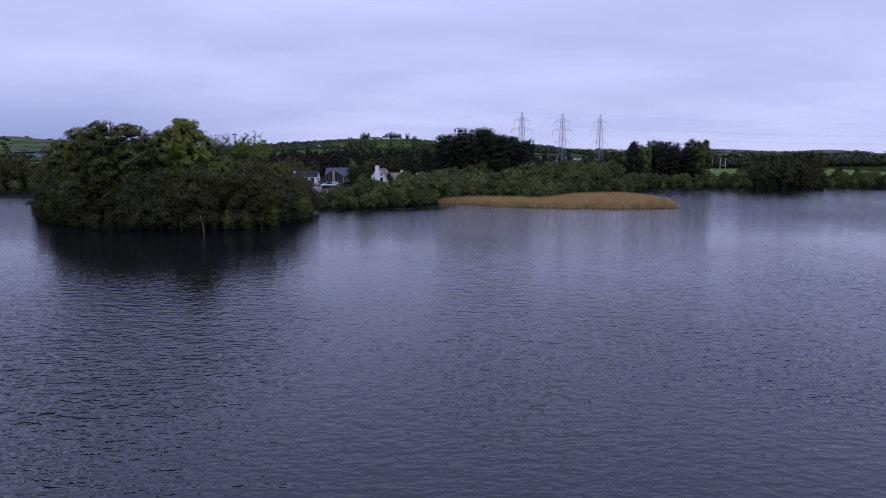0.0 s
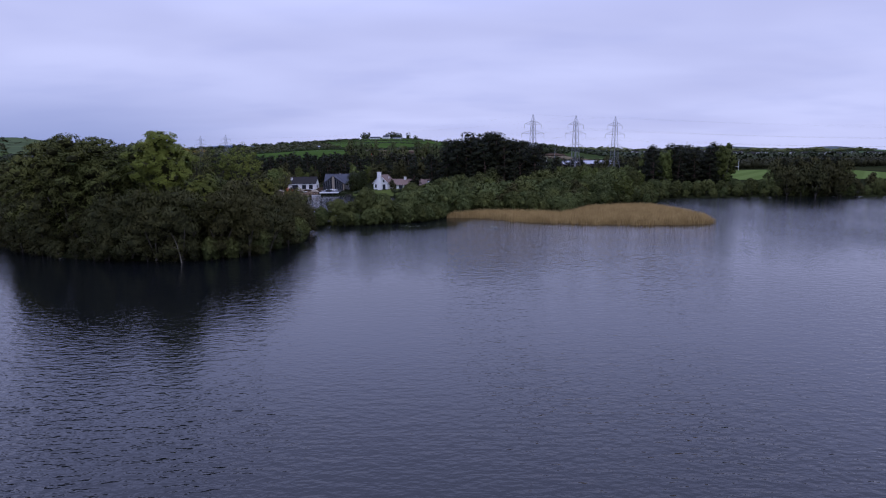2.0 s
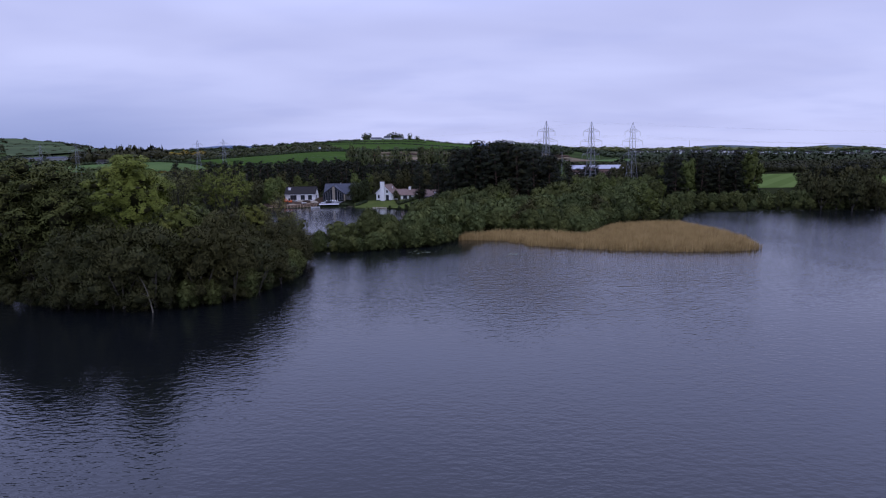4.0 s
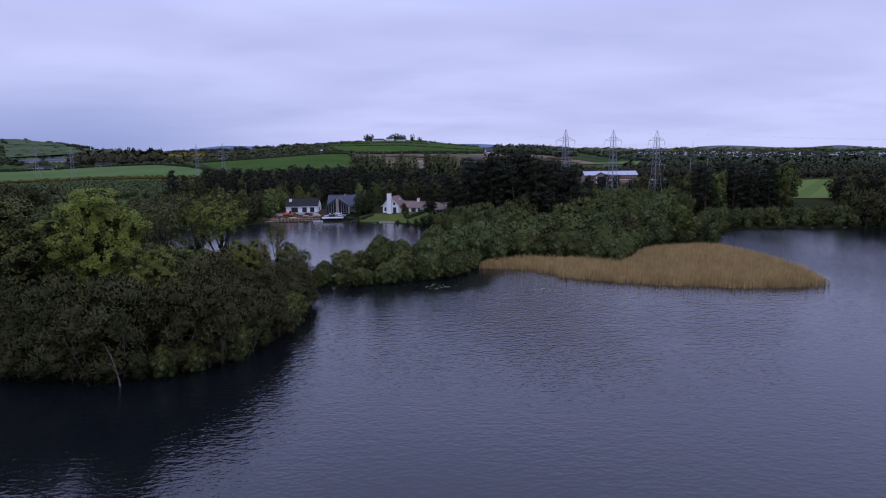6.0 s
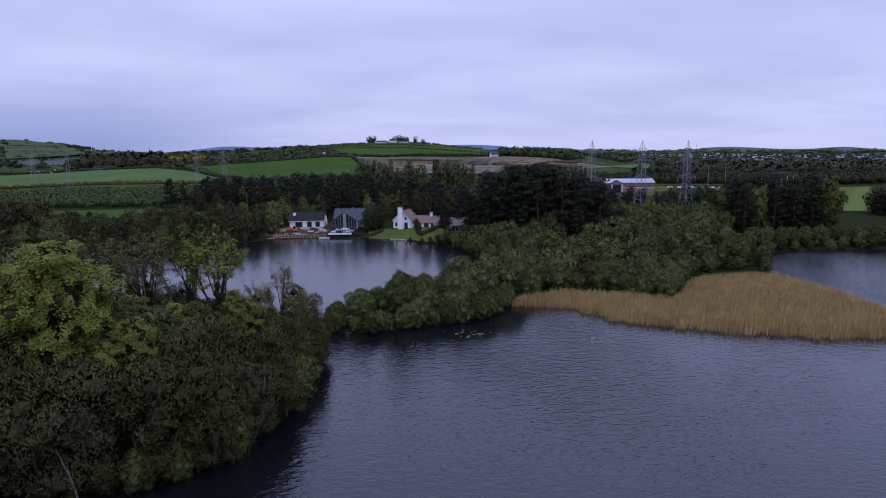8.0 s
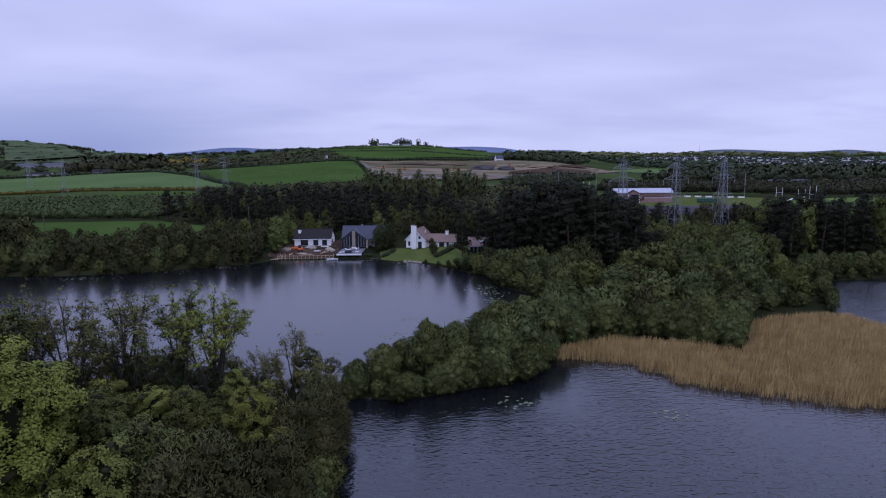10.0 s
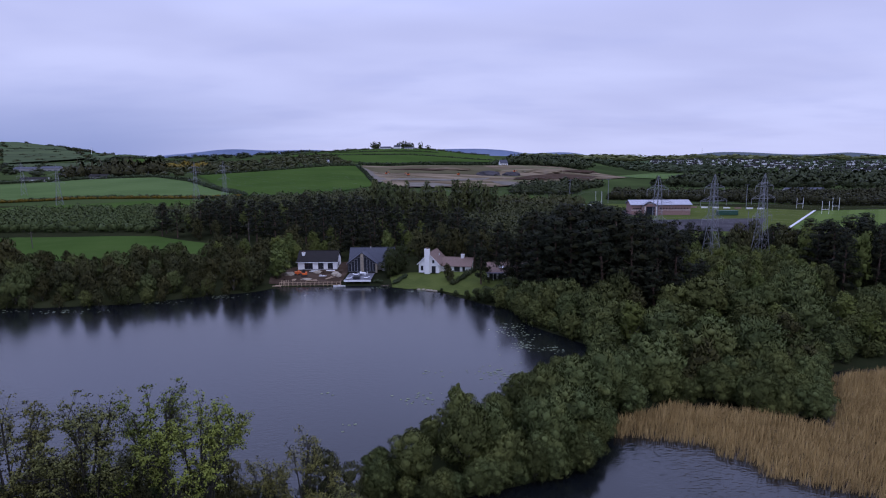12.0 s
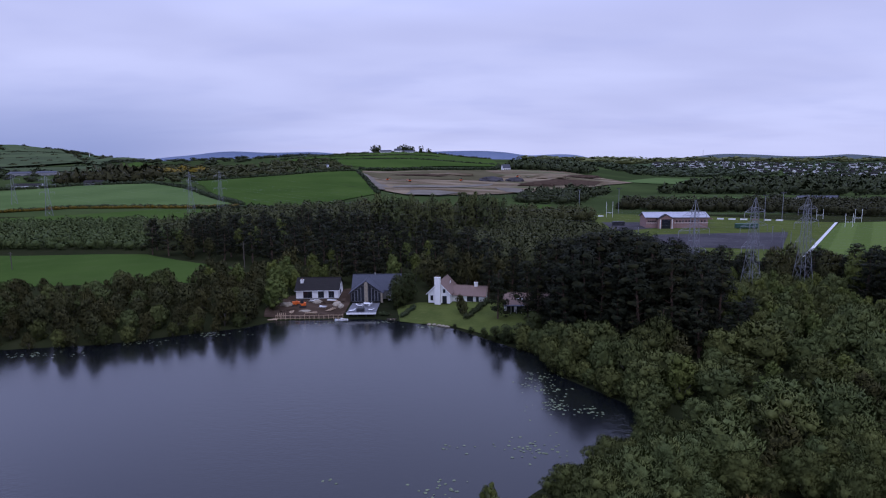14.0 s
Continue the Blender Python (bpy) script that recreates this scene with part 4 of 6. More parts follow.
for x, y, h in [(-4, 235, 7.5), (0, 230, 7), (-5, 241, 7.5), (2, 236, 8.5), (5, 227, 8), (-7, 246, 7), (8, 231, 9), (12, 234, 9.5), (-1, 240, 8)]:
    plant("willow_far", x, y, h, rng, widen=1.15)
for x, y in along([(5, 190.5), (24, 191.5), (33, 196.5), (43, 205), (54, 208), (61, 221), (66, 230)], 2.6, 0.5, rng):
    plant("willow_far" if rng.random() < 0.8 else "alder", x, y, rng.uniform(3.0, 5.5), rng, widen=1.2)
for x, y in scatter([(6, 188), (18, 185), (27, 180), (31, 186), (36, 196), (28, 196), (16, 192)], 3.0, rng, 0):
    plant("willow", x, y, rng.uniform(3.6, 6.2), rng, 0.02, 1.1)
plant("birch", -25.2, 180.5, 6.0, rng, widen=0.8)
PINES = [(-3, 252), (6, 244), (22, 238), (33, 246), (38, 280), (22, 306), (4, 308), (0, 284)]
for x, y in scatter(PINES, 4.6, rng, 0):
    top = 23.8 - 0.3 * max(math.hypot(x - 13, (y - 262) * 0.8) - 4, 0)
    plant("pine", x, y, max(top, 13.5) * rng.uniform(0.9, 1.04), rng, widen=1.05)
for x, y in along([(-6, 255), (2, 247), (10, 240), (22, 235), (33, 241), (40, 252)], 4.2, 0.8, rng):
    plant("pine", x, y, rng.uniform(8.5, 12.5), rng, widen=1.25)
for x, y, h in [(-17.6, 270.5, 13.5), (-9.6, 270, 15.5), (-7.5, 266, 14), (-3, 268, 17), (-1, 262, 15), (-19, 290, 14), (-12, 292, 15), (-4, 292, 17)]:
    plant("pine", x, y, h, rng)
GLADE = [(36, 242), (60, 240), (72, 252), (76, 288), (50, 298), (40, 284)]
for x, y in scatter(GLADE, 4.3, rng, 0):
    plant("birch" if rng.random() < 0.6 else "willow_far", x, y, rng.uniform(6.5, 10), rng)
for x, y in scatter([(38, 296), (60, 292), (108, 282), (112, 300), (70, 314), (40, 310)], 5.0, rng, 0):
    plant("pine" if rng.random() < 0.7 else "alder", x, y, rng.uniform(10, 13.5), rng)
for x, y in scatter([(78, 256), (94, 259), (110, 265), (118, 276), (108, 292), (84, 288)], 4.6, rng, 0):
    plant("pine" if rng.random() < 0.8 else "birch", x, y, rng.uniform(14.5, 18.5), rng)
for x, y in scatter([(67, 230), (79, 240), (104, 243), (122, 241), (122, 247), (100, 247), (76, 244)], 3.4, rng, -0.5):
    plant("willow_far", x, y, rng.uniform(4.5, 6.5), rng)
for x, y in scatter([(121, 237), (140, 234.5), (140, 252), (123, 252)], 4.4, rng, 0):
    plant("alder", x, y, rng.uniform(9, 12.5), rng)
for x, y in scatter([(138, 235), (300, 239.5), (300, 256), (140, 252)], 6.5, rng, 0):
    plant("alder" if rng.random() < 0.5 else "willow_far", x, y, rng.uniform(5, 7.5), rng)
for x, y in scatter([(158, 298), (184, 300), (188, 322), (160, 320)], 4.6, rng, 0):
    plant("pine" if rng.random() < 0.5 else "alder", x, y, rng.uniform(10.0, 12.5), rng)

for x, y in along([(60, 207), (66.5, 223), (72, 230), (79, 237.4), (104, 239.8), (150, 236), (240, 239)], 4.2, 0.6, rng):
    plant("willow_far", x, y, rng.uniform(3.0, 5.0), rng, 0.05)

for x, y in along([(1.0, 203.5), (3.2, 207), (3.6, 212), (3.2, 217), (-1.6, 224.6), (-8.2, 234), (-9.3, 244), (-15, 251)], 2.0, 0.4, rng):
    plant("willow_far", x, y, rng.uniform(3.0, 6.5), rng, 0.02)

# ---- the western shore and the trees round the houses ----
WEST = [(-85, 271), (-95, 264), (-114, 256), (-135, 252), (-190, 252), (-240, 258), (-240, 284), (-190, 284), (-140, 292), (-110, 298), (-88, 290)]
for x, y in scatter(WEST, 4.7, rng, -1.0):
    plant("alder" if rng.random() < 0.8 else "willow_far", x, y, rng.uniform(5.0, 9.8), rng)
for x, y in along([(-86, 268), (-95, 262.5), (-114, 253.5), (-135, 249.5), (-190, 249.5), (-290, 260)], 4.5, 0.7, rng):
    plant("alder" if rng.random() < 0.6 else "willow_far", x, y, rng.uniform(3.2, 5.0), rng, 0.05)
for x, y in scatter([(-160, 258), (-190, 257), (-280, 268), (-290, 290), (-160, 284)], 6.0, rng, 0):
    plant("alder", x, y, rng.uniform(10.5, 14.5), rng, widen=1.1)
plant("birch", -81.5, 284, 9.0, rng, widen=1.75)
for x, y, h in [(-45.5, 283.5, 8.0), (-44.2, 287, 7), (-46, 290, 8), (-43, 292, 8.5)]:
    plant("holly", x, y, h, rng, widen=0.95)
for x, y, h in [(-22, 257.8, 2.4), (-19.5, 255.5, 3.4), (-16.5, 253.5, 4.2), (-13.5, 252.5, 5), (-11, 252, 5.5), (-9.5, 257, 6), (-25, 262, 1.6), (-29, 266, 1.3)]:
    plant("holly", x, y, h, rng, 0.1, 1.25)
for x, y, h in [(-27.5, 276.5, 5.8), (-26.3, 274.6, 4.6)]:
    plant("alder", x, y, h, rng, widen=0.75)
BELT = [(-172, 386), (-150, 420), (-108, 428), (-70, 412), (-36, 366), (-12, 330), (-18, 303), (-44, 308), (-62, 309), (-92, 322), (-104, 352), (-126, 362), (-166, 376)]
for x, y in scatter(BELT, 7.4, rng, 0):
    k = rng.random()
    plant("pine_far" if k < 0.78 else ("alder" if k < 0.9 else "birch"), x, y, rng.uniform(12.5, 16.5) * (0.75 if k >= 0.78 else 1), rng)
for x, y in scatter([(-112, 302), (-84, 288), (-79, 300), (-62, 306), (-72, 312), (-92, 318), (-112, 320)], 5.0, rng, 0):
    plant("birch" if rng.random() < 0.4 else "alder", x, y, rng.uniform(7, 10), rng)
for x, y in scatter([(-36, 300), (-22, 298), (-8, 300), (-6, 330), (-30, 312)], 5.5, rng, 0):
    plant("alder" if rng.random() < 0.5 else "pine_far", x, y, rng.uniform(8, 12), rng)
for lo, hi, y0, tall in [(-67, -48, 408, 23.5), (-46, -41, 416, 18.5), (-40.5, -29, 421, 21), (-26, -11, 434, 22.5), (-8.5, 0, 440, 19)]:
    for x in np.arange(lo, hi, 2.9):
        plant("poplar", x, y0 + rng.uniform(-4, 4), tall * rng.uniform(0.86, 1.05), rng, widen=0.9)


# ---- far woods and hedges, nobody could count ----
def far_tree(seed, n):
    r = np.random.default_rng(seed)
    v = ICO1[0] * r.uniform(0.45, 0.75, (len(ICO1[0]), 1))
    p = unit(r, n)
    sv, sf = sprays(p * r.uniform(0.7, 1.1, (n, 1)), p, 1.7 / n ** 0.5, r, 1.3)
    nn = np.concatenate([ICO1[0], np.repeat(p + unit(r, n) * 0.3, 3, 0)])
    return np.concatenate([v, sv]), [list(f) for f in ICO1[1]] + [list(f + len(v)) for f in sf], nn


FAR = [[far_tree(k, 170) for k in range(4)], [far_tree(k, 45) for k in range(4)]]


def woods(name, spots, wide, tall, mat, label, seed, category="wood", hills=True):
    """One mesh of many low crowns: spots are x, y."""
    r = np.random.default_rng(seed)
    verts, faces, nrm, at = [], [], [], 0
    z0 = height(spots[:, 0], spots[:, 1])
    for (x, y), z in zip(spots, z0):
        far = min(max((y - 900) / 900, 0), 1)
        z += noise.fractal(Vector((x / 420, y / 420, 0.3)), 1.0, 2.0, 4) * far * 5.0
        v, f, nn = FAR[int(y > 700)][r.integers(4)]
        nrm.append(nn + (0, 0, 0.2))
        w, h = wide * r.uniform(0.7, 1.3), tall * r.uniform(0.7, 1.25)
        a = r.uniform(0, 6.28)
        rot = np.array([[math.cos(a), -math.sin(a), 0], [math.sin(a), math.cos(a), 0], [0, 0, 1]])
        nrm[-1] = nrm[-1] @ rot.T
        verts.append((v @ rot.T) * (w, w, h * 0.55) + (x, y, z + h * 0.42))
        faces += [[at + q for q in g] for g in f]
        at += len(v)
    ob = new(name, soft_normals(link_mesh(name, np.concatenate(verts), faces, mat), np.concatenate(nrm)))
    return tagged(ob, label, category, kind="stuff")


HEDGES = [
    ([(-470, 510), (-340, 595), (-269, 590), (-195, 580)], 2.2, 2.6, GORSE, "low hedge with yellow gorse in flower"),
    ([(-470, 516), (-340, 600), (-269, 596), (-190, 572), (-130, 546)], 2.2, 2.8, HEDGE, "dark field hedge"),
    ([(-640, 800), (-510, 884), (-411, 877)], 4, 4.5, HEDGE, "dark field hedge along the top of a field"),
    ([(-411, 875), (-325, 778), (-250, 662), (-195, 584)], 3.2, 3.6, HEDGE, "dark hedge between two fields"),
    ([(-372, 908), (-257, 921), (-169, 990)], 4, 4.5, HEDGE, "dark hedge along a hillside field"),
    ([(-169, 990), (-100, 678)], 2.5, 3, HEDGE, "dark hedge beside the building site"),
    ([(-169, 1020), (40, 1130), (60, 1240)], 4, 5, HEDGE, "dark hedge above the building site"),
    ([(-330, 1300), (-120, 1330), (60, 1300)], 4, 4, HEDGE, "dark hedge across the hilltop fields"),
    ([(-270, 1560), (-120, 1590), (60, 1560)], 5, 5, HEDGE, "dark hedge along the hill crest"),
    ([(-400, 1395), (-262, 1565)], 5, 5, HEDGE, "dark hedge down the hill"),
    ([(-300, 1440), (-60, 1470)], 4, 4, HEDGE, "dark hedge across the upper field"),
    ([(160, 628), (255, 640), (300, 738)], 4, 5, HEDGE, "dark hedge round a far field"),
    ([(-20, 548), (60, 560)], 3, 4, HEDGE, "clipped dark hedge"),
    ([(-1850, 2520), (-1600, 2585), (-1100, 1850)], 9, 5, HEDGE, "far dark hedge line"),
    ([(-1170, 1605), (-906, 1590), (-650, 1245)], 9, 5, HEDGE, "far dark hedge line"),
    ([(-1454, 2605), (-1060, 1790)], 9, 5, HEDGE, "far dark hedge line"),
]
for k, (pts, w, h, mat, label) in enumerate(HEDGES):
    woods("hedge", along(pts, w * 1.1, w * 0.25, np.random.default_rng(300 + k)), w, h, mat, label, 400 + k, "hedge")
WOODS = [
    ([(-420, 420), (-310, 482), (-234, 500), (-180, 470), (-176, 392), (-250, 398), (-380, 380)], 4.4, 3.0, 5.5, THICKET, "dense thicket of bushes above the meadow"),
    ([(101, 585), (140, 572), (262, 520), (420, 560), (420, 620), (258, 632), (160, 622), (120, 640)], 6, 4.4, 8, BROWN_WOOD, "leafless brown wood behind the sports ground"),
    ([(205, 800), (300, 790), (345, 765), (620, 790), (760, 950), (640, 1250), (512, 1120), (335, 1000), (284, 930)], 14, 8.5, 11, HEDGE, "dark mixed wood on the plain"),
    ([(60, 1120), (190, 1130), (230, 1240), (240, 1420), (90, 1310)], 13, 9, 13, HEDGE, "dark wood beside the building site"),
    ([(330, 1260), (520, 1260), (640, 1420), (560, 1850), (300, 1650)], 26, 14, 9, HEDGE, "dark far wood before the town"),
    ([(300, 2000), (560, 2150), (800, 2750), (1500, 2900), (2300, 3100), (1900, 3500), (1000, 3500), (300, 3000)], 95, 45, 18, POPLAR, "distant woodland round the town"),
    ([(-560, 905), (-470, 900), (-440, 960), (-530, 1000)], 13, 9, 20, BROWN_WOOD, "dark clump of trees beyond the field"),
    ([(-440, 890), (-372, 912), (-257, 925), (-180, 1000), (-290, 1330), (-420, 1250), (-700, 1500), (-700, 1250)], 19, 8.5, 7, SCRUB, "scrubby bushes on the hillside"),
    ([(-600, 1120), (-480, 1080), (-470, 1180), (-600, 1260)], 20, 11, 10, GORSE, "yellow flowering gorse on the hillside"),
    ([(-1200, 1050), (-600, 1000), (-640, 1240), (-1150, 1560), (-1500, 1700)], 55, 11, 9, HEDGE, "scattered trees round far farms"),
    ([(-1960, 2960), (-1780, 2960), (-1720, 2900), (-1900, 2860)], 22, 14, 12, HEDGE, "far dark plantation on the hill"),
    ([(-1000, 1650), (-560, 1500), (-420, 1700), (-500, 2300), (-1100, 2500)], 60, 13, 8, HEDGE, "distant wooded slope"),
    ([(25, 640), (70, 622), (140, 780), (105, 785), (45, 712)], 9, 6, 8, HEDGE, "trees below the building site"),
    ([(-28, 410), (-8, 470), (25, 478), (50, 432), (44, 366), (36, 318), (6, 314), (-10, 345)], 4.6, 3.0, 7.5, SCRUB, "brown willow scrub behind the pines"),
    ([(-90, 520), (0, 500), (60, 500), (60, 545), (0, 545), (-100, 560)], 6.5, 4.2, 8, SCRUB, "brown scrub beyond the pines"),
    ([(-200, 430), (-100, 434), (-60, 420), (-30, 440), (-60, 530), (-125, 540), (-190, 520)], 6.5, 4.0, 8, SCRUB, "scrub trees behind the pine belt"),
]
WOODS.append(([(-2300, 2900), (-1900, 2300), (-1200, 1650), (-1000, 1800), (-1300, 2800), (-1900, 3100)], 75, 12, 8, SCRUB, "scattered hedgerow trees on the far hill"))
for k, (ring, gap, w, h, mat, label) in enumerate(WOODS):
    woods("woodland", scatter(ring, gap, np.random.default_rng(500 + k), 0, 5000), w, h, mat, label, 600 + k)


# ---- reeds and lily pads ----
REEDS = [(-3.5, 176), (2, 175), (8, 172.5), (13.5, 164.5), (20, 161), (31, 157), (44, 153.8), (54, 154), (60, 156.5), (62.5, 168), (62.5, 182), (59, 200), (52, 201), (43, 199), (37, 195), (32, 185), (27.5, 178.5), (18, 183.5), (8, 186), (0, 182), (-3, 180)]


def reed_bed(seed=7, n=74000):
    """Dry reed stems, standing close; many thousands."""
    r = np.random.default_rng(seed)
    lo, hi = np.min(REEDS, 0), np.max(REEDS, 0)
    p = r.uniform(lo, hi, (n, 2))
    e = edge_distance(p[:, 0], p[:, 1], REEDS) + 1.4 * np.array([noise.noise(Vector((x / 2.2, y / 2.2, 5))) for x, y in p])
    ok = (e > 0) & ((e > 1.2) | (r.random(n) < 0.75))
    p, e = p[ok], e[ok]
    n = len(p)
    h = r.uniform(1.35, 2.4, n) * np.clip(0.72 + e * 0.12, 0.72, 1.0)
    lean = r.normal(0, 0.16, (n, 2)) + (0.1, 0.02)
    w = r.uniform(0.02, 0.05, n)
    a = r.uniform(0, math.pi, n)
    side = np.stack([np.cos(a) * w, np.sin(a) * w, np.zeros(n)], 1)
    base = np.column_stack([p, np.full(n, -0.15)])
    mid = base + np.column_stack([lean * 0.35 * h[:, None], h * 0.6])
    tip = base + np.column_stack([lean * h[:, None], h])
    v = np.stack([base - side, base + side, mid + side * 0.8, mid - side * 0.8, tip], 1).reshape(-1, 3)
    k = np.arange(n) * 5
    faces = [f for i in k for f in ((i, i + 1, i + 2, i + 3), (i + 3, i + 2, i + 4))]
    ob = new("reed_bed", link_mesh("reed_bed", v, faces, REED))
    return tagged(ob, "dense bed of dry golden reeds in the shallows", "reeds", kind="stuff")


reed_bed()


def lily_pads(cx, cy, rx, ry, n, seed, label):
    r = np.random.default_rng(seed)
    verts, faces = [], []
    for k in range(n):
        q = r.normal(size=2) * 0.5
        x, y, s, a = cx + q[0] * rx, cy + q[1] * ry, r.uniform(0.13, 0.3), r.uniform(0, 6.28)
        z = r.uniform(0.012, 0.03)
        at = len(verts)
        verts.append((x, y, z + 0.008))
        for j in range(9):
            b = a + 0.25 + (2 * math.pi - 0.5) * j / 8
            verts.append((x + math.cos(b) * s, y + math.sin(b) * s * 0.9, z + r.uniform(0, 0.03)))
        faces += [(at, at + 1 + j, at + 2 + j) for j in range(8)]
    return tagged(new("lily_pads", link_mesh("lily_pads", verts, faces, LILY)), label, "water lilies", kind="stuff")


for k, (x, y, rx, ry, n) in enumerate([(-11.6, 216.4, 4.0, 4.0, 110), (-11.6, 230, 4, 4, 90), (-10.5, 224, 3, 3, 60), (-5.2, 214, 2.5, 2.5, 40), (-17.6, 200.8, 4.5, 4, 90), (-28.3, 201.7, 2.5, 3, 16), (-46.6, 191.4, 1.5, 2, 8),
                                      (-31.1, 189.7, 3.5, 3, 45), (-90, 262, 7, 3, 90), (-105, 255, 8, 2.5, 70), (-126.7, 246, 10, 2.5, 80), (-148, 247.5, 9, 2, 50), (-12.2, 158.2, 2.8, 2.6, 42), (8.1, 154.9, 2.8, 2.6, 36), (-41.1, 179.3, 1.6, 2, 9),
                                      (-48, 272.5, 5, 1.2, 40), (-36, 268, 4, 2, 40), (-62, 272.5, 6, 1, 30)]):
    lily_pads(x, y, rx * 1.1, ry * 0.9, int(n * 0.5), 800 + k, "floating pale green water lily pads on dark water")

# ---- houses ----
def swap_xy(bm):
    for v in bm.verts:
        v.co.x, v.co.y = v.co.y, v.co.x
    bmesh.ops.recalc_face_normals(bm, faces=bm.faces)
    return bm


def shell(w, d, eave, ridge, along):
    bm = bmesh.new()
    if along == "y":
        return prism(bm, [(0, 0), (w, 0), (w, eave), (w / 2, ridge), (0, eave)], 0, d)
    return swap_xy(prism(bm, [(0, 0), (d, 0), (d, eave), (d / 2, ridge), (0, eave)], 0, w))


def roof_bm(w, d, eave, ridge, along, over=0.4, thick=0.16):
    a, b = (w, d) if along == "y" else (d, w)
    s = (ridge - eave) / (a / 2)
    bm = bmesh.new()
    e = 0.02
    prism(bm, [(-over, eave - over * s + e), (a / 2, ridge + e), (a / 2, ridge + e + thick), (-over, eave - over * s + e + thick)], -over, b + over)
    prism(bm, [(a + over, eave - over * s + e), (a / 2 + 0.002, ridge + e), (a / 2 + 0.002, ridge + e + thick), (a + over, eave - over * s + e + thick)], -over, b + over)
    bar(bm, (a / 2, -over, ridge + thick + 0.03), (a / 2, b + over, ridge + thick + 0.03), 0.11, 6)
    return swap_xy(bm) if along == "x" else bm


def window(parent, w, d, face, a0, z0, a1, z1, frame_mat=FRAME_WHITE, bars=1, name="window"):
    """A framed pane on a wall: face f, b (front, back: a runs along x), l, r (sides: a runs along y)."""
    def lay(bm, lo, hi, p0, p1):
        (u0, v0), (u1, v1) = lo, hi
        if face in "fb":
            y0, y1 = (-p1, -p0) if face == "f" else (d + p0, d + p1)
            return box(bm, u0, y0, v0, u1, y1, v1)
        x0, x1 = (-p1, -p0) if face == "l" else (w + p0, w + p1)
        return box(bm, x0, u0, v0, x1, u1, v1)
    t = 0.07
    fr = bmesh.new()
    lay(fr, (a0, z0), (a1, z0 + t), 0.002, 0.07)
    lay(fr, (a0, z1 - t), (a1, z1), 0.002, 0.07)
    lay(fr, (a0, z0 + t), (a0 + t, z1 - t), 0.002, 0.07)
    lay(fr, (a1 - t, z0 + t), (a1, z1 - t), 0.002, 0.07)
    for k in range(bars):
        m = a0 + (a1 - a0) * (k + 1) / (bars + 1)
        lay(fr, (m - t / 2, z0 + t), (m + t / 2, z1 - t), 0.002, 0.065)
    win = part(name, fr, frame_mat, parent)
    part("pane", lay(bmesh.new(), (a0 + t * 0.5, z0 + t * 0.5), (a1 - t * 0.5, z1 - t * 0.5), 0.004, 0.03), GLASS, win, "dark reflecting glass")
    return win


def house(name, label, m, w, d, eave, ridge, along, wall, roof, windows=(), frame_mat=FRAME_WHITE, over=0.4):
    root = thing(name, label, "house", m)
    part("wall", shell(w, d, eave, ridge, along), wall, root)
    part("roof", roof_bm(w, d, eave, ridge, along, over), roof, root)
    for q in windows:
        window(root, w, d, *q, frame_mat=frame_mat)
    return root


def chimney(parent, x, y, z0, z1, w, d, mat, pots=2):
    c = part("chimney", box(boxed(x, y, z0, x + w, y + d, z1), x - 0.08, y - 0.08, z1, x + w + 0.08, y + d + 0.08, z1 + 0.14), mat, parent)
    for k in range(pots):
        bm = bmesh.new()
        bmesh.ops.create_cone(bm, cap_ends=True, segments=10, radius1=0.14, radius2=0.11, depth=0.45, matrix=Matrix.Translation((x + w * (k + 1) / (pots + 1), y + d / 2, z1 + 0.36)))
        part("chimney_pot", bm, BROWN_TILE, c, "clay chimney pot")
    return c


# white bungalow with a dark roof
bung = house("bungalow", "white rendered bungalow with a dark tiled roof", pose(-77.4, 293, 1.75, 0, 0, 1.5), 12.9, 8.6, 2.85, 5.7, "x", RENDER_WHITE, DARK_TILE,
             [("f", 2.2, 0.35, 4.9, 2.4), ("f", 6.7, 0.35, 8.5, 2.4), ("f", 9.9, 0.35, 11.6, 2.4), ("r", 3.2, 0.8, 4.6, 2.1)], FRAME_DARK)
chimney(bung, 1.0, 2.2, 3.6, 5.4, 0.9, 0.9, RENDER_WHITE)
part("gutter", bar(bmesh.new(), (-0.4, -0.46, 2.6), (13.3, -0.46, 2.6), 0.07, 6), FRAME_WHITE, bung)
part("plinth", boxed(-0.05, -0.06, -0.8, 12.95, 8.66, 0.25), GREY_RENDER, bung)

# glass-gabled house with slate roofs
lake_house = thing("lake_house", "dark modern house with a full-height glazed gable and slate roof", "house", pose(-60, 288.6, 1.9, 0, 0, 1.0))
part("wall", moved(shell(14.2, 8.0, 2.9, 6.7, "x"), 0.2, 3.4, 0), GREY_RENDER, lake_house)
part("roof", moved(roof_bm(14.2, 8.0, 2.9, 6.7, "x", 0.4), 0.2, 3.4, 0), SLATE, lake_house, "blue-grey slate main roof")
gable = part("gable_wing", shell(9.4, 7.4, 2.75, 6.2, "y"), FRAME_DARK, lake_house, "dark gabled wing facing the lake")
part("gable_roof", roof_bm(9.4, 7.4, 2.75, 6.2, "y", 0.45), SLATE, lake_house)
part("stone_pier", box(boxed(4.2, -0.4, -0.3, 5.2, 0.0, 6.0), 4.1, -0.42, -0.4, 5.3, 0.0, 0.2), STONE, lake_house, "pale stone pier in the glazed gable")
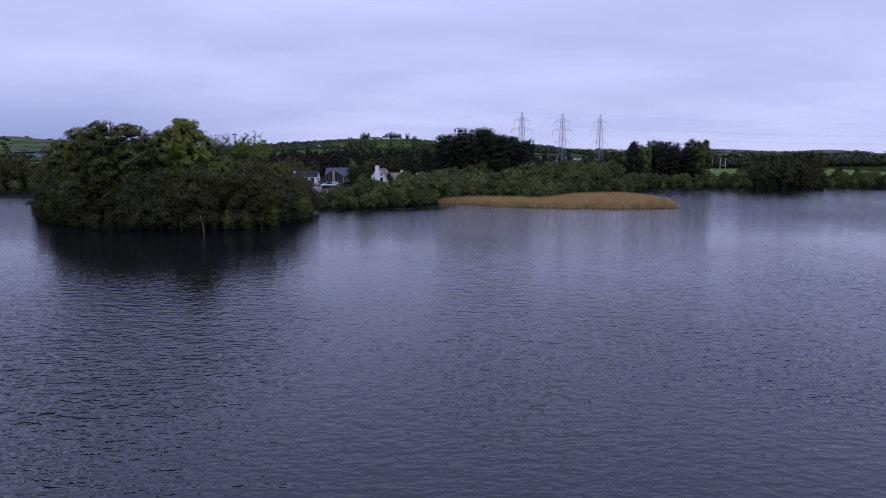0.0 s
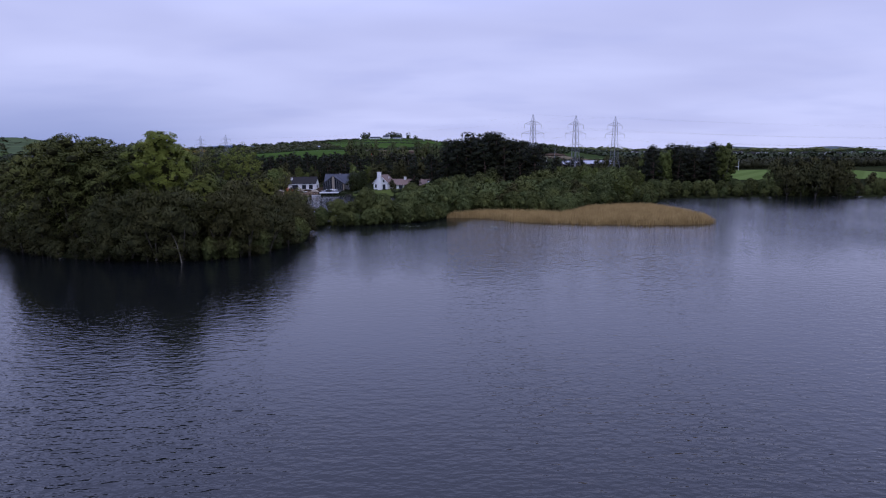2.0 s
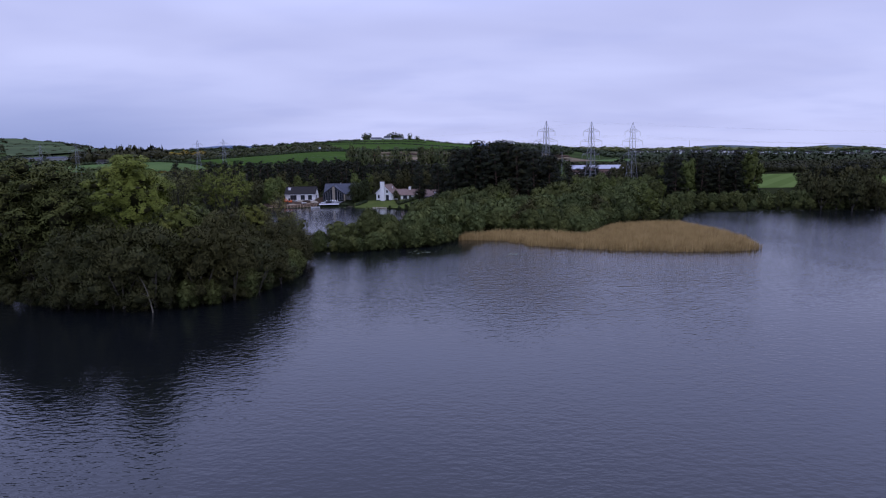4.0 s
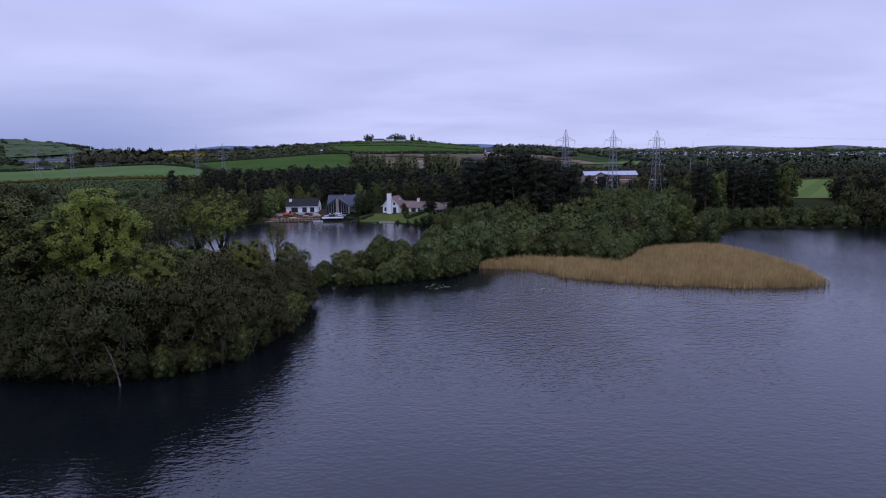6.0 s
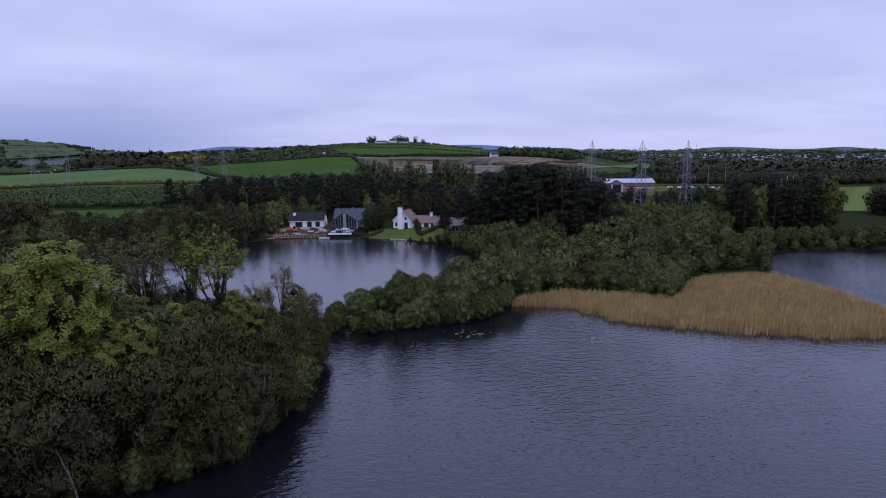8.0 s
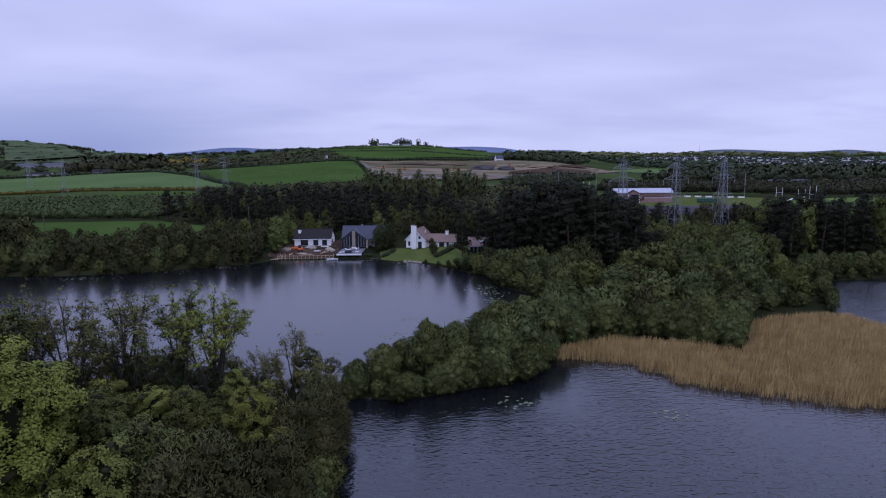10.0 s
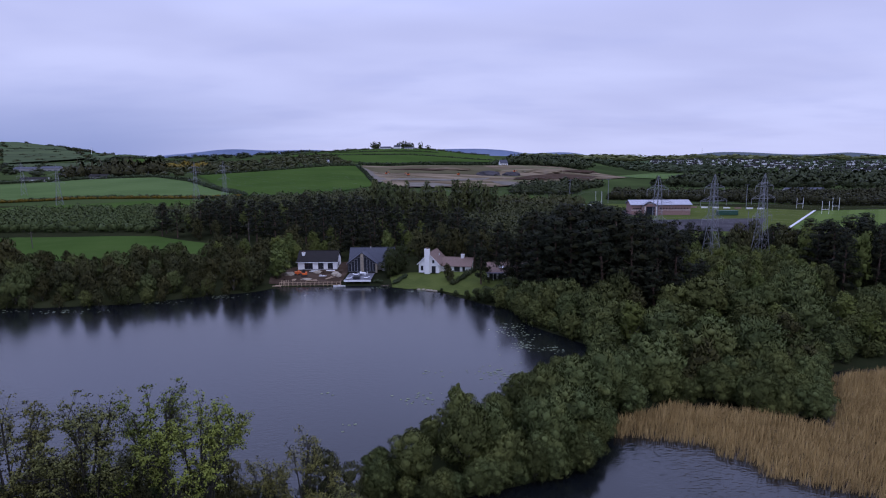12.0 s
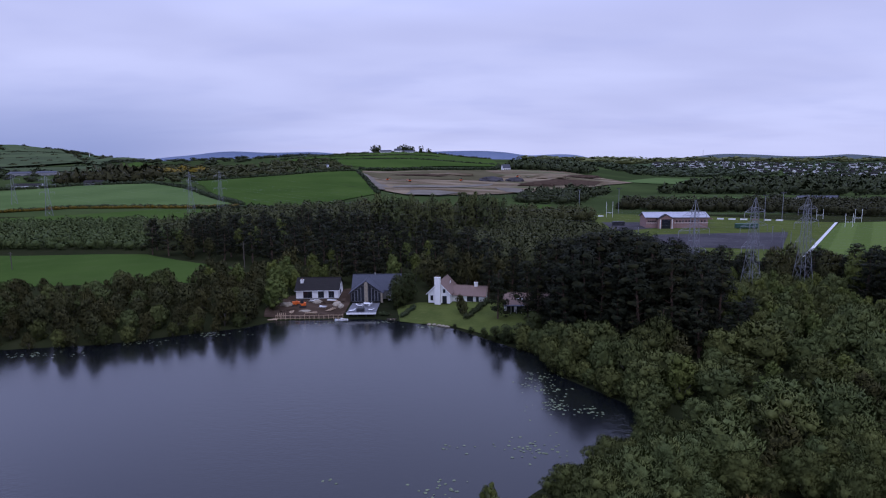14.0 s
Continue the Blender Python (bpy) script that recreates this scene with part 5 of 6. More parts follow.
for k in range(8):
    if k in (3, 4):
        x0, x1 = (3.15, 4.15) if k == 3 else (5.25, 6.25)
    else:
        x0 = 0.35 + k * 0.95 if k < 3 else 6.3 + (k - 5) * 0.95
        x1 = x0 + 0.88
    xm = min(x0, 9.4 - x1)
    top = 2.75 + xm * (6.2 - 2.75) / 4.7 - 0.25
    window(gable, 9.4, 7.4, "f", x0, 0.15, x1, max(top, 2.2), STEEL, 0, "glazed_panel")
part("corner_pier", boxed(9.0, -0.3, -0.3, 9.6, 0.3, 2.7), STONE, lake_house, "pale stone corner pier")
part("porch_wall", moved(shell(3.0, 2.4, 2.7, 4.6, "y"), 11.0, 1.4, 0), GREY_RENDER, lake_house)
part("porch_roof", moved(roof_bm(3.0, 2.4, 2.7, 4.6, "y", 0.3), 11.0, 1.4, 0), SLATE, lake_house)
part("porch_door", boxed(11.9, 1.3, 0, 13.1, 1.4, 2.1), FRAME_DARK, lake_house)
window(lake_house, 14, 1.4, "b", 11.6, 2.7, 13.4, 3.6, FRAME_DARK, 1)
part("roof_vent", boxed(6.5, 7.2, 6.6, 6.9, 7.6, 7.3), GREY_RENDER, lake_house)

deck = thing("deck", "grey timber deck with a white edge over the water", "deck", pose(-59.2, 277, 0, 0, 0, 1.0))
for k in range(40):
    part("plank", boxed(0.0, 0.02 + k * 0.29, 1.5, 8.2, 0.28 + k * 0.29, 1.56), DECKING, deck)
part("fascia", boxed(-0.05, -0.06, 1.05, 8.25, 0.0, 1.55), WHITE_PAINT, deck, "white painted deck edge")
for x in (0.3, 2.8, 5.3, 7.8):
    for y in (0.3, 5.5):
        part("post", boxed(x, y, -1.6, x + 0.2, y + 0.2, 1.5), FRAME_DARK, deck)


def lounger(m):
    root = thing("sun_lounger", "white padded sun lounger on the deck", "lounger", m, "loungers on the deck")
    part("seat", boxed(0, 0, 0.3, 1.25, 0.65, 0.42, bevel=0.04), WHITE_PAINT, root)
    b = boxed(0, 0, 0, 0.75, 0.65, 0.12, bevel=0.04)
    bmesh.ops.rotate(b, verts=b.verts, cent=(0, 0, 0), matrix=Matrix.Rotation(radians(-35), 3, "Y"))
    part("backrest", moved(b, 1.2, 0, 0.32), WHITE_PAINT, root)
    for x in (0.1, 1.1):
        for y in (0.05, 0.55):
            part("leg", boxed(x, y, 0, x + 0.06, y + 0.06, 0.3), FRAME_DARK, root)
    return root


first = lounger(pose(-58.6, 278.0, 1.56, 0, 0, 10))
copy_thing(first, pose(-53.4, 278.9, 1.56, 0, 0, -5))
copy_thing(first, pose(-55.9, 284.4, 1.56, 0, 0, 175))
table = thing("garden_table", "white round garden table on the deck", "table", pose(-54.6, 285.0, 1.56))
bm = bmesh.new()
bmesh.ops.create_cone(bm, cap_ends=True, segments=24, radius1=1.0, radius2=1.0, depth=0.06, matrix=Matrix.Translation((0, 0, 0.73)))
part("tabletop", bm, WHITE_PAINT, table)
part("leg", bar(bmesh.new(), (0, 0, 0), (0, 0, 0.7), 0.08, 8), WHITE_PAINT, table)
for a in range(4):
    c = thing("garden_chair", "white garden chair at the round table", "chair", pose(-54.6 + 1.35 * math.cos(a * 1.57 + 0.6), 285.0 + 1.35 * math.sin(a * 1.57 + 0.6), 1.56, 0, 0, math.degrees(a * 1.57 + 0.6)), "garden chairs")
    part("seat", boxed(-0.25, -0.25, 0.4, 0.25, 0.25, 0.46), WHITE_PAINT, c)
    part("backrest", boxed(0.2, -0.25, 0.46, 0.26, 0.25, 0.9), WHITE_PAINT, c)
    for x in (-0.22, 0.18):
        for y in (-0.22, 0.18):
            part("leg", boxed(x, y, 0, x + 0.04, y + 0.04, 0.4), WHITE_PAINT, c)
tub = thing("hot_tub", "dark square hot tub on the deck", "hot tub", pose(-56.6, 278.0, 1.56))
part("body", boxed(0, 0, 0, 2.1, 1.7, 0.75, bevel=0.06), FRAME_DARK, tub)
part("lid", boxed(0.05, 0.05, 0.75, 2.05, 1.65, 0.85, bevel=0.03), RUBBER, tub)

# white house with brown roofs
white = thing("white_house", "white rendered house with brown tiled gabled roofs", "house", pose(-36.8, 286.8, 2.0, 0, 0, -13))
part("wall", shell(6.6, 10.5, 3.0, 6.2, "y"), RENDER_WHITE, white)
part("roof", roof_bm(6.6, 10.5, 3.0, 6.2, "y", 0.45), BROWN_TILE, white, "steep brown tiled roof")
for q in [("f", 0.7, 0.7, 1.5, 2.2), ("f", 4.3, 0.0, 5.6, 2.2), ("f", 4.5, 3.1, 5.2, 4.2)]:
    window(white, 6.6, 10.5, *q, frame_mat=FRAME_DARK, bars=0)
part("bargeboard", bar(bar(bmesh.new(), (-0.45, -0.47, 2.55), (3.3, -0.47, 6.3), 0.09), (7.05, -0.47, 2.55), (3.3, -0.47, 6.3), 0.09), FRAME_WHITE, white)
chimney(white, 2.1, -0.75, -0.3, 7.6, 1.7, 0.75, RENDER_WHITE, 2)
part("skylight", moved(turned(boxed(0, 0, 0, 0.05, 1.1, 0.9), 0), 5.1, 6.0, 4.5), FRAME_WHITE, white)
part("wing_wall", moved(shell(9.6, 6.4, 2.35, 4.4, "x"), 6.7, 3.0, -0.3), RENDER_WHITE, white)
part("wing_roof", moved(roof_bm(9.6, 6.4, 2.35, 4.4, "x", 0.45), 6.7, 3.0, -0.3), BROWN_TILE, white)
part("terrace", boxed(6.6, 0.6, -0.9, 14.5, 2.98, -0.2), STONE, white, "pale paved terrace")
for x0, x1 in ((8.6, 9.9), (10.9, 12.9), (13.6, 14.6)):
    bm = boxed(x0, 2.93, 0.1, x1, 2.995, 1.8)
    f_ = part("window", bm, FRAME_WHITE, white)
    part("pane", boxed(x0 + 0.08, 2.9, 0.18, x1 - 0.08, 2.93, 1.72), GLASS, f_, "dark reflecting glass")
for y0 in (4.0, 6.6):
    f_ = part("window", boxed(16.305, y0, 0.3, 16.36, y0 + 1.0, 1.7), FRAME_WHITE, white)
    part("pane", boxed(16.36, y0 + 0.08, 0.38, 16.39, y0 + 0.92, 1.62), GLASS, f_, "dark reflecting glass")
chimney(white, 12.6, 5.8, 3.4, 5.2, 1.0, 0.8, RENDER_WHITE, 2)

# low white house among the pines
low_house = house("low_house", "low white house with a grey-brown roof among pines", pose(-15.4, 275.5, 1.75, 0, 0, -3), 12.6, 7.0, 2.4, 4.6, "x", RENDER_WHITE, BROWN_TILE,
                  [("f", 0.6, 0.2, 2.6, 2.0), ("f", 3.2, 0.2, 4.6, 2.0), ("f", 5.6, 0.9, 6.8, 2.0), ("f", 8.2, 0.3, 11.6, 2.0)], FRAME_DARK)
for k in range(4):
    part("veranda_post", boxed(0.2 + k * 1.45, -1.6, -0.3, 0.32 + k * 1.45, -1.48, 2.2), WHITE_PAINT, low_house)
part("veranda_roof", boxed(-0.2, -1.8, 2.2, 5.2, -0.05, 2.34), SLATE, low_house)
part("terrace", boxed(-0.3, -2.2, -0.9, 7.0, -0.05, -0.25), STONE, low_house, "pale terrace")
for x in (3.4, 4.3):
    s_ = boxed(0, 0, 0, 0.7, 0.9, 0.06)
    bmesh.ops.rotate(s_, verts=s_.verts, cent=(0, 0, 0), matrix=Matrix.Rotation(math.atan2(2.2, 3.5), 3, "X"))
    part("skylight", moved(s_, x, 1.3, 2.4 + 1.3 * 2.2 / 3.5 + 0.2), FRAME_WHITE, low_house)


# ---- the lake edge by the bungalow ----
fence = thing("timber_fence", "raw timber fence of posts and rails along the water", "fence", pose(-78.6, 275.4, 0, 0, 0, 2))
for k in range(15):
    x = k * 1.32
    part("post", boxed(x, 0, -1.0, x + 0.13, 0.13, 1.35 + 0.25 * math.sin(k * 2.3)), TIMBER, fence)
for k in range(14):
    for z in (0.35, 1.15):
        part("rail", boxed(k * 1.32 + 0.13, 0.02, z, k * 1.32 + 1.32, 0.09, z + 0.12), TIMBER, fence)
for k in range(5):
    part("brace", bar(bmesh.new(), (0.6 + k * 0.55, 0.2, 0.1), (0.2 + k * 0.55, 1.4, 1.7), 0.06), TIMBER, fence)
jetty = thing("timber_jetty", "low raw timber landing stage at the fence end", "jetty", pose(-80.6, 274.2, 0, 0, 0, 4))
for k in range(9):
    part("plank", boxed(k * 0.3, 0, 0.3, k * 0.3 + 0.27, 1.6, 0.36), TIMBER, jetty)
for x in (0.1, 2.4):
    part("post", boxed(x, 0.1, -1.5, x + 0.14, 0.24, 0.3), TIMBER, jetty)


def rowing_boat(m, label, mat, length=3.2):
    root = thing("rowing_boat", label, "boat", m)
    bm = bmesh.new()
    rings = []
    for k in range(9):
        u = k / 8
        wv = 0.62 * math.sin(math.pi * min(0.15 + u * 0.85, 1)) ** 0.7 + 0.02
        zr = 0.42 + 0.16 * (2 * u - 1) ** 2
        rings.append([bm.verts.new((u * length, y * wv, z)) for y, z in ((-1, zr), (-0.75, 0.08), (0, -0.08), (0.75, 0.08), (1, zr))])
    for a, b in zip(rings, rings[1:]):
        for j in range(4):
            bm.faces.new((a[j], a[j + 1], b[j + 1], b[j]))
    bmesh.ops.solidify(bm, geom=bm.faces, thickness=0.05)
    part("hull", bm, mat, root)
    for x in (0.9, 1.9):
        part("thwart", boxed(x, -0.5, 0.3, x + 0.25, 0.5, 0.34), TIMBER, root)
    return root


rowing_boat(pose(-61.9, 273.9, 0.05, 0, 0, 4), "white rowing boat moored beside the fence", WHITE_PAINT)
rowing_boat(pose(-60.6, 274.6, 0.05, 0, 0, -12), "white rowing boat beside the deck", WHITE_PAINT, 2.4)
rowing_boat(pose(-47.6, 274.0, 0.05, 0, 0, 12), "small yellowish canoe under the bank", PALE_BARK, 2.6)


def digger(name, m, label, s=1.0):
    root = thing(name, label, "excavator", m @ Matrix.Scale(s, 4))
    for y in (-0.75, 0.45):
        part("track", boxed(-1.0, y, 0, 1.0, y + 0.32, 0.5, bevel=0.12), RUBBER, root)
    part("turntable", boxed(-0.7, -0.45, 0.45, 0.6, 0.45, 0.62), RUBBER, root)
    part("body", box(boxed(-0.95, -0.7, 0.62, 0.55, 0.7, 1.2, bevel=0.08), -0.95, -0.65, 1.2, -0.3, 0.65, 1.45), ORANGE, root)
    part("cab", boxed(-0.25, -0.65, 1.2, 0.5, 0.15, 2.3, bevel=0.07), GLASS, root)
    part("boom", bar(bar(bmesh.new(), (0.5, 0.25, 1.0), (1.7, 0.25, 2.2), 0.13), (1.7, 0.25, 2.2), (2.7, 0.25, 1.1), 0.1), ORANGE, root)
    part("bucket", boxed(2.45, 0.0, 0.55, 3.0, 0.5, 1.1, bevel=0.1), RUBBER, root)
    return root


digger("mini_digger", pose(-73.4, 285, ground_z(-73, 285) + 0.1, 0, 0, 195), "small orange digger on the earth yard")
skip = thing("dumper_skip", "red-orange dumper skip on the earth yard", "dumper", pose(-76.6, 286.5, ground_z(-76, 286) + 0.1, 0, 0, 10))
part("body", prism(bmesh.new(), [(0, 0.4), (1.4, 0.4), (1.8, 1.15), (-0.3, 1.15)], 0, 1.2), ORANGE, skip)
for x in (0.2, 1.2):
    for y in (-0.12, 1.12):
        bm = bmesh.new()
        bmesh.ops.create_cone(bm, cap_ends=True, segments=12, radius1=0.32, radius2=0.32, depth=0.24, matrix=Matrix.Translation((x, y, 0.32)) @ Matrix.Rotation(radians(90), 4, "X"))
        part("wheel", bm, RUBBER, skip)


def heap(name, x, y, rx, ry, h, mat, label, category, seed):
    """A loose heap with an uneven surface."""
    r = np.random.default_rng(seed)
    bm = bmesh.new()
    bmesh.ops.create_icosphere(bm, subdivisions=3, radius=1)
    for v in bm.verts:
        k = 1 + 0.3 * noise.noise(v.co * 2.2 + Vector((seed, 0, 0))) + 0.12 * noise.noise(v.co * 6)
        v.co = Vector((v.co.x * rx * k, v.co.y * ry * k, max(v.co.z, -0.12) * h * k))
    me = bpy.data.meshes.new(name)
    bm.to_mesh(me)
    bm.free()
    me.materials.append(mat)
    ob = new(name, me)
    ob.location = (x, y, ground_z(x, y) + 0.05)
    return tagged(ob, label, category)


for k, (x, y, rx, ry, h) in enumerate([(-70, 289.5, 1.6, 1.0, 0.9), (-67, 289, 2.0, 1.0, 0.8), (-64, 288, 1.2, 2.4, 0.8), (-62.5, 292, 1.2, 3, 0.7), (-78.5, 287, 2, 1.4, 1.1)]):
    heap("earth_mound", x, y, rx, ry, h, YARD if k % 2 else STONE, "mound of pale rubble and earth in the yard", "mound", 20 + k)
timber_stack = thing("timber_stack", "stack of pale boards and white sheets by the bungalow", "timber", pose(-67.6, 290.6, ground_z(-66, 290) + 0.1, 0, 0, -8))
for k in range(4):
    part("board", boxed(0, k * 0.02, k * 0.13, 3.4 - k * 0.2, 0.9, k * 0.13 + 0.1), WHITE_PAINT if k == 3 else TIMBER, timber_stack)


def loose_boards(x, y, turn, n, long, mat, label, seed):
    """A rough pile of boards lying askew on the ground."""
    r = np.random.default_rng(seed)
    root = thing("board_pile", label, "timber", pose(x, y, ground_z(x, y) + 0.2, 0, 0, turn))
    for k in range(n):
        b = turned(boxed(-long / 2, -0.09, 0, long / 2 * r.uniform(0.6, 1), 0.09, 0.05), r.uniform(-16, 16))
        part("board", moved(b, r.uniform(-0.4, 0.4), r.uniform(-0.6, 0.6), 0.055 * k), mat, root)
    return root


for k, (x, y, turn, n, long, mat, label) in enumerate([
        (-69.5, 279.5, 12, 7, 3.2, TIMBER, "scattered raw boards on churned earth"), (-75.5, 280.5, 100, 6, 2.6, TIMBER, "pile of raw boards by the fence"),
        (-64.5, 282.5, 75, 8, 3.6, TIMBER, "stack of scaffold boards beside the deck"), (-67.5, 285, -20, 6, 2.4, WHITE_PAINT, "heap of pale building sheets"),
        (-71.5, 291, 5, 5, 2.8, WHITE_PAINT, "pale sheets against the bungalow")]):
    loose_boards(x, y, turn, n, long, mat, label, 700 + k)
for k, (x, y, rx, ry, h) in enumerate([(-72, 281.5, 1.8, 0.9, 0.5), (-66, 278.8, 1.4, 0.8, 0.4), (-62.3, 285.5, 0.9, 1.8, 0.9), (-78, 282, 1.2, 1.6, 0.7)]):
    heap("rubble_heap", x, y, rx, ry, h, (STONE, YARD)[k % 2], "low heap of broken stone in the yard", "rubble", 90 + k)


# garden hedges and stones, low shrubs along the shore
def clipped_hedge(pts, w, h, label, seed):
    r = np.random.default_rng(seed)
    s = along(pts, w * 0.55, w * 0.12, r)
    ob = woods("garden_hedge", s, w * 0.6, h, HEDGE, label, seed, "hedge")
    return tagged(ob, kind="stuff")


clipped_hedge([(-43.5, 276), (-40.5, 284)], 1.4, 1.5, "clipped green garden hedge on the lawn's edge", 70)
clipped_hedge([(-26, 272), (-22.5, 279), (-20.5, 283)], 1.6, 1.7, "dark garden hedge between two lawns", 71)
clipped_hedge([(-47.5, 277.8), (-50.5, 278.2)], 1.1, 1.0, "low dark hedge beside the deck", 72)
clipped_hedge([(-21, 284), (-18.5, 286)], 1.6, 1.6, "dark shrubs at the terrace end", 74)
for k, (x, y) in enumerate([(-35.8, 270.0), (-34.4, 269.6), (-33.2, 268.9), (-32.2, 268.3), (-31.0, 267.6)]):
    heap("shore_stone", x, y, 0.7, 0.4, 0.35, STONE, "pale stone edging at the foot of the lawn", "stone", 40 + k)


# ---- pylons and overhead wires ----
def pylon():
    """A lattice tower with three pairs of arms."""
    root = thing("pylon", "grey galvanised steel lattice electricity pylon", "pylon", group="pylons")
    H = 31.0
    levels = [0, 5.5, 10.5, 14.5, 17.8, 20.6, 23.2, 25.8, 28.2]

    def half(z):
        return np.interp(z, [0, 14.5, 28.2], [2.5, 1.15, 0.6])
    for sx, sy in ((-1, -1), (1, -1), (1, 1), (-1, 1)):
        v, f = [], []
        limb(v, f, [(sx * half(a), sy * half(a), a - (1.2 if a == 0 else 0)) for a in levels] + [(sx * 0.05, sy * 0.05, H)], [0.075] * 9 + [0.05], 4)
        leg = new("leg", link_mesh("leg", v, f, STEEL))
        leg.parent = root
    br = bmesh.new()
    for a, b in zip(levels, levels[1:]):
        p, q = half(a), half(b)
        for c0, c1 in (((-1, -1), (1, -1)), ((1, -1), (1, 1)), ((1, 1), (-1, 1)), ((-1, 1), (-1, -1))):
            bar(br, (c0[0] * p, c0[1] * p, a), (c1[0] * q, c1[1] * q, b), 0.03, 3)
            bar(br, (c1[0] * p, c1[1] * p, a), (c0[0] * q, c0[1] * q, b), 0.03, 3)
            bar(br, (c0[0] * q, c0[1] * q, b), (c1[0] * q, c1[1] * q, b), 0.03, 3)
    part("bracing", br, STEEL, root)
    for z, reach in ((17.8, 4.6), (23.2, 5.6), (27.0, 4.2)):
        for s in (-1, 1):
            bm = bmesh.new()
            w = half(z)
            for sy in (-1, 1):
                bar(bm, (s * w, sy * w, z), (s * reach, 0, z + 0.15), 0.03)
                bar(bm, (s * w, sy * w, z + 1.5), (s * reach, 0, z + 0.2), 0.03)
                bar(bm, (s * (w + reach) / 2, sy * w / 2, z + 0.08), (s * w, sy * w, z + 1.5), 0.025, 3)
            arm = part("crossarm", bm, STEEL, root)
            ins = bmesh.new()
            for k in range(5):
                bmesh.ops.create_cone(ins, cap_ends=True, segments=8, radius1=0.09, radius2=0.05, depth=0.16, matrix=Matrix.Translation((s * reach, 0, z - 0.15 - k * 0.3)))
            bar(ins, (s * reach, 0, z + 0.1), (s * reach, 0, z - 1.6), 0.04)
            part("insulator", ins, GREY_RENDER, arm, "grey insulator string")
    return root


TURN = 28
first_pylon = pylon()
TOWERS = [(32.1, 267.9), (51.5, 276.6), (70.7, 285.7)]
WESTERN = [(-224, 556), (-200, 552), (-321, 541), (-419, 640), (-620, 760)]
first_pylon.matrix_world = pose(*TOWERS[0], ground_z(*TOWERS[0]) - 0.4, 0, 0, TURN)
for x, y in TOWERS[1:] + WESTERN:
    copy_thing(first_pylon, pose(x, y, ground_z(x, y) - 0.4, 0, 0, TURN if y < 400 else 40))


def wires(a, b, label, turn_a, turn_b, sag=5.0):
    """Six sagging conductors and the earth wire between two towers."""
    v, f = [], []
    za, zb = ground_z(*a), ground_z(*b)
    for z, reach in ((16.2, 4.6), (21.6, 5.6), (25.4, 4.2), (30.6, 0.0)):
        for s in ((-1, 1) if reach else (0,)):
            pa = Vector((a[0] + s * reach * math.cos(radians(turn_a)), a[1] + s * reach * math.sin(radians(turn_a)), za + z))
            pb = Vector((b[0] + s * reach * math.cos(radians(turn_b)), b[1] + s * reach * math.sin(radians(turn_b)), zb + z))
            pts = []
            for k in range(15):
                u = k / 14
                p = pa.lerp(pb, u)
                p.z -= sag * 4 * u * (1 - u)
                pts.append(p)
            limb(v, f, pts, [0.006] * 15, 3)
    return tagged(new("overhead_wires", link_mesh("overhead_wires", v, f, WIRE)), label, "power line", kind="stuff")


for a, b in zip(TOWERS, [(-224, 556), (-200, 552), (-321, 541)]):
    wires(a, b, "thin overhead power lines sagging between pylons", TURN, 40)
for k, a in enumerate(TOWERS):
    wires(a, (420, 290 + 24 * k), "thin overhead power lines leading away along the valley", TURN, 60, 6)

# field poles
for x, y, h in [(-203.8, 345, 7.5), (-111.3, 345, 10.5)]:
    p = thing("utility_pole", "wooden utility pole at the edge of the meadow", "pole", pose(x, y, ground_z(x, y) - 0.3))
    part("post", bar(bmesh.new(), (0, 0, 0), (0, 0, h), 0.16, 8), BARK, p)
    part("crossarm", boxed(-0.9, -0.06, h - 0.7, 0.9, 0.06, h - 0.55), BARK, p)


# ---- the sports ground ----
club = thing("clubhouse", "long pink brick clubhouse with a pale metal roof", "clubhouse", pose(82.0, 462.5, 2.75, 0, 0, -2.5))
part("wall", shell(35, 13, 6.4, 8.6, "x"), BRICK, club)
part("roof", roof_bm(35, 13, 6.4, 8.6, "x", 0.8, 0.25), METAL_ROOF, club, "pale grey metal roof")
part("porch_wall", moved(shell(9.0, 3.0, 5.6, 8.0, "y"), 6.2, -2.6, 0), BRICK, club)
part("porch_roof", moved(roof_bm(9.0, 3.0, 5.6, 8.0, "y", 0.5, 0.22), 6.2, -2.6, 0), DARK_TILE, club, "dark gabled entrance roof")
part("entrance", boxed(8.2, -2.68, 0, 13.2, -2.61, 5.4), GLASS, club, "dark glazed entrance")
for x in (7.2, 13.9):
    part("column", boxed(x, -2.95, 0, x + 0.4, -2.62, 5.4), RENDER_WHITE, club)
for k in range(14):
    x = 1.0 + k * 1.25 if k < 4 else 17.0 + (k - 4) * 1.75
    window(club, 35, 13, "f", x, 3.6, x + 0.9, 4.5, FRAME_DARK, 0)
part("string_course", boxed(-0.02, -0.05, 3.0, 35.02, -0.003, 3.2), RENDER_WHITE, club)


def container(x, y, turn, w, d, h, mat, label):
    root = thing("storage_container", label, "container", pose(x, y, ground_z(x, y) + 0.3, 0, 0, turn))
    part("body", boxed(0, 0, 0, w, d, h, bevel=0.05), mat, root)
    for k in range(int(w / 0.6)):
        part("rib", boxed(0.2 + k * 0.6, -0.04, 0.15, 0.45 + k * 0.6, 0.0, h - 0.15), mat, root)
    return root


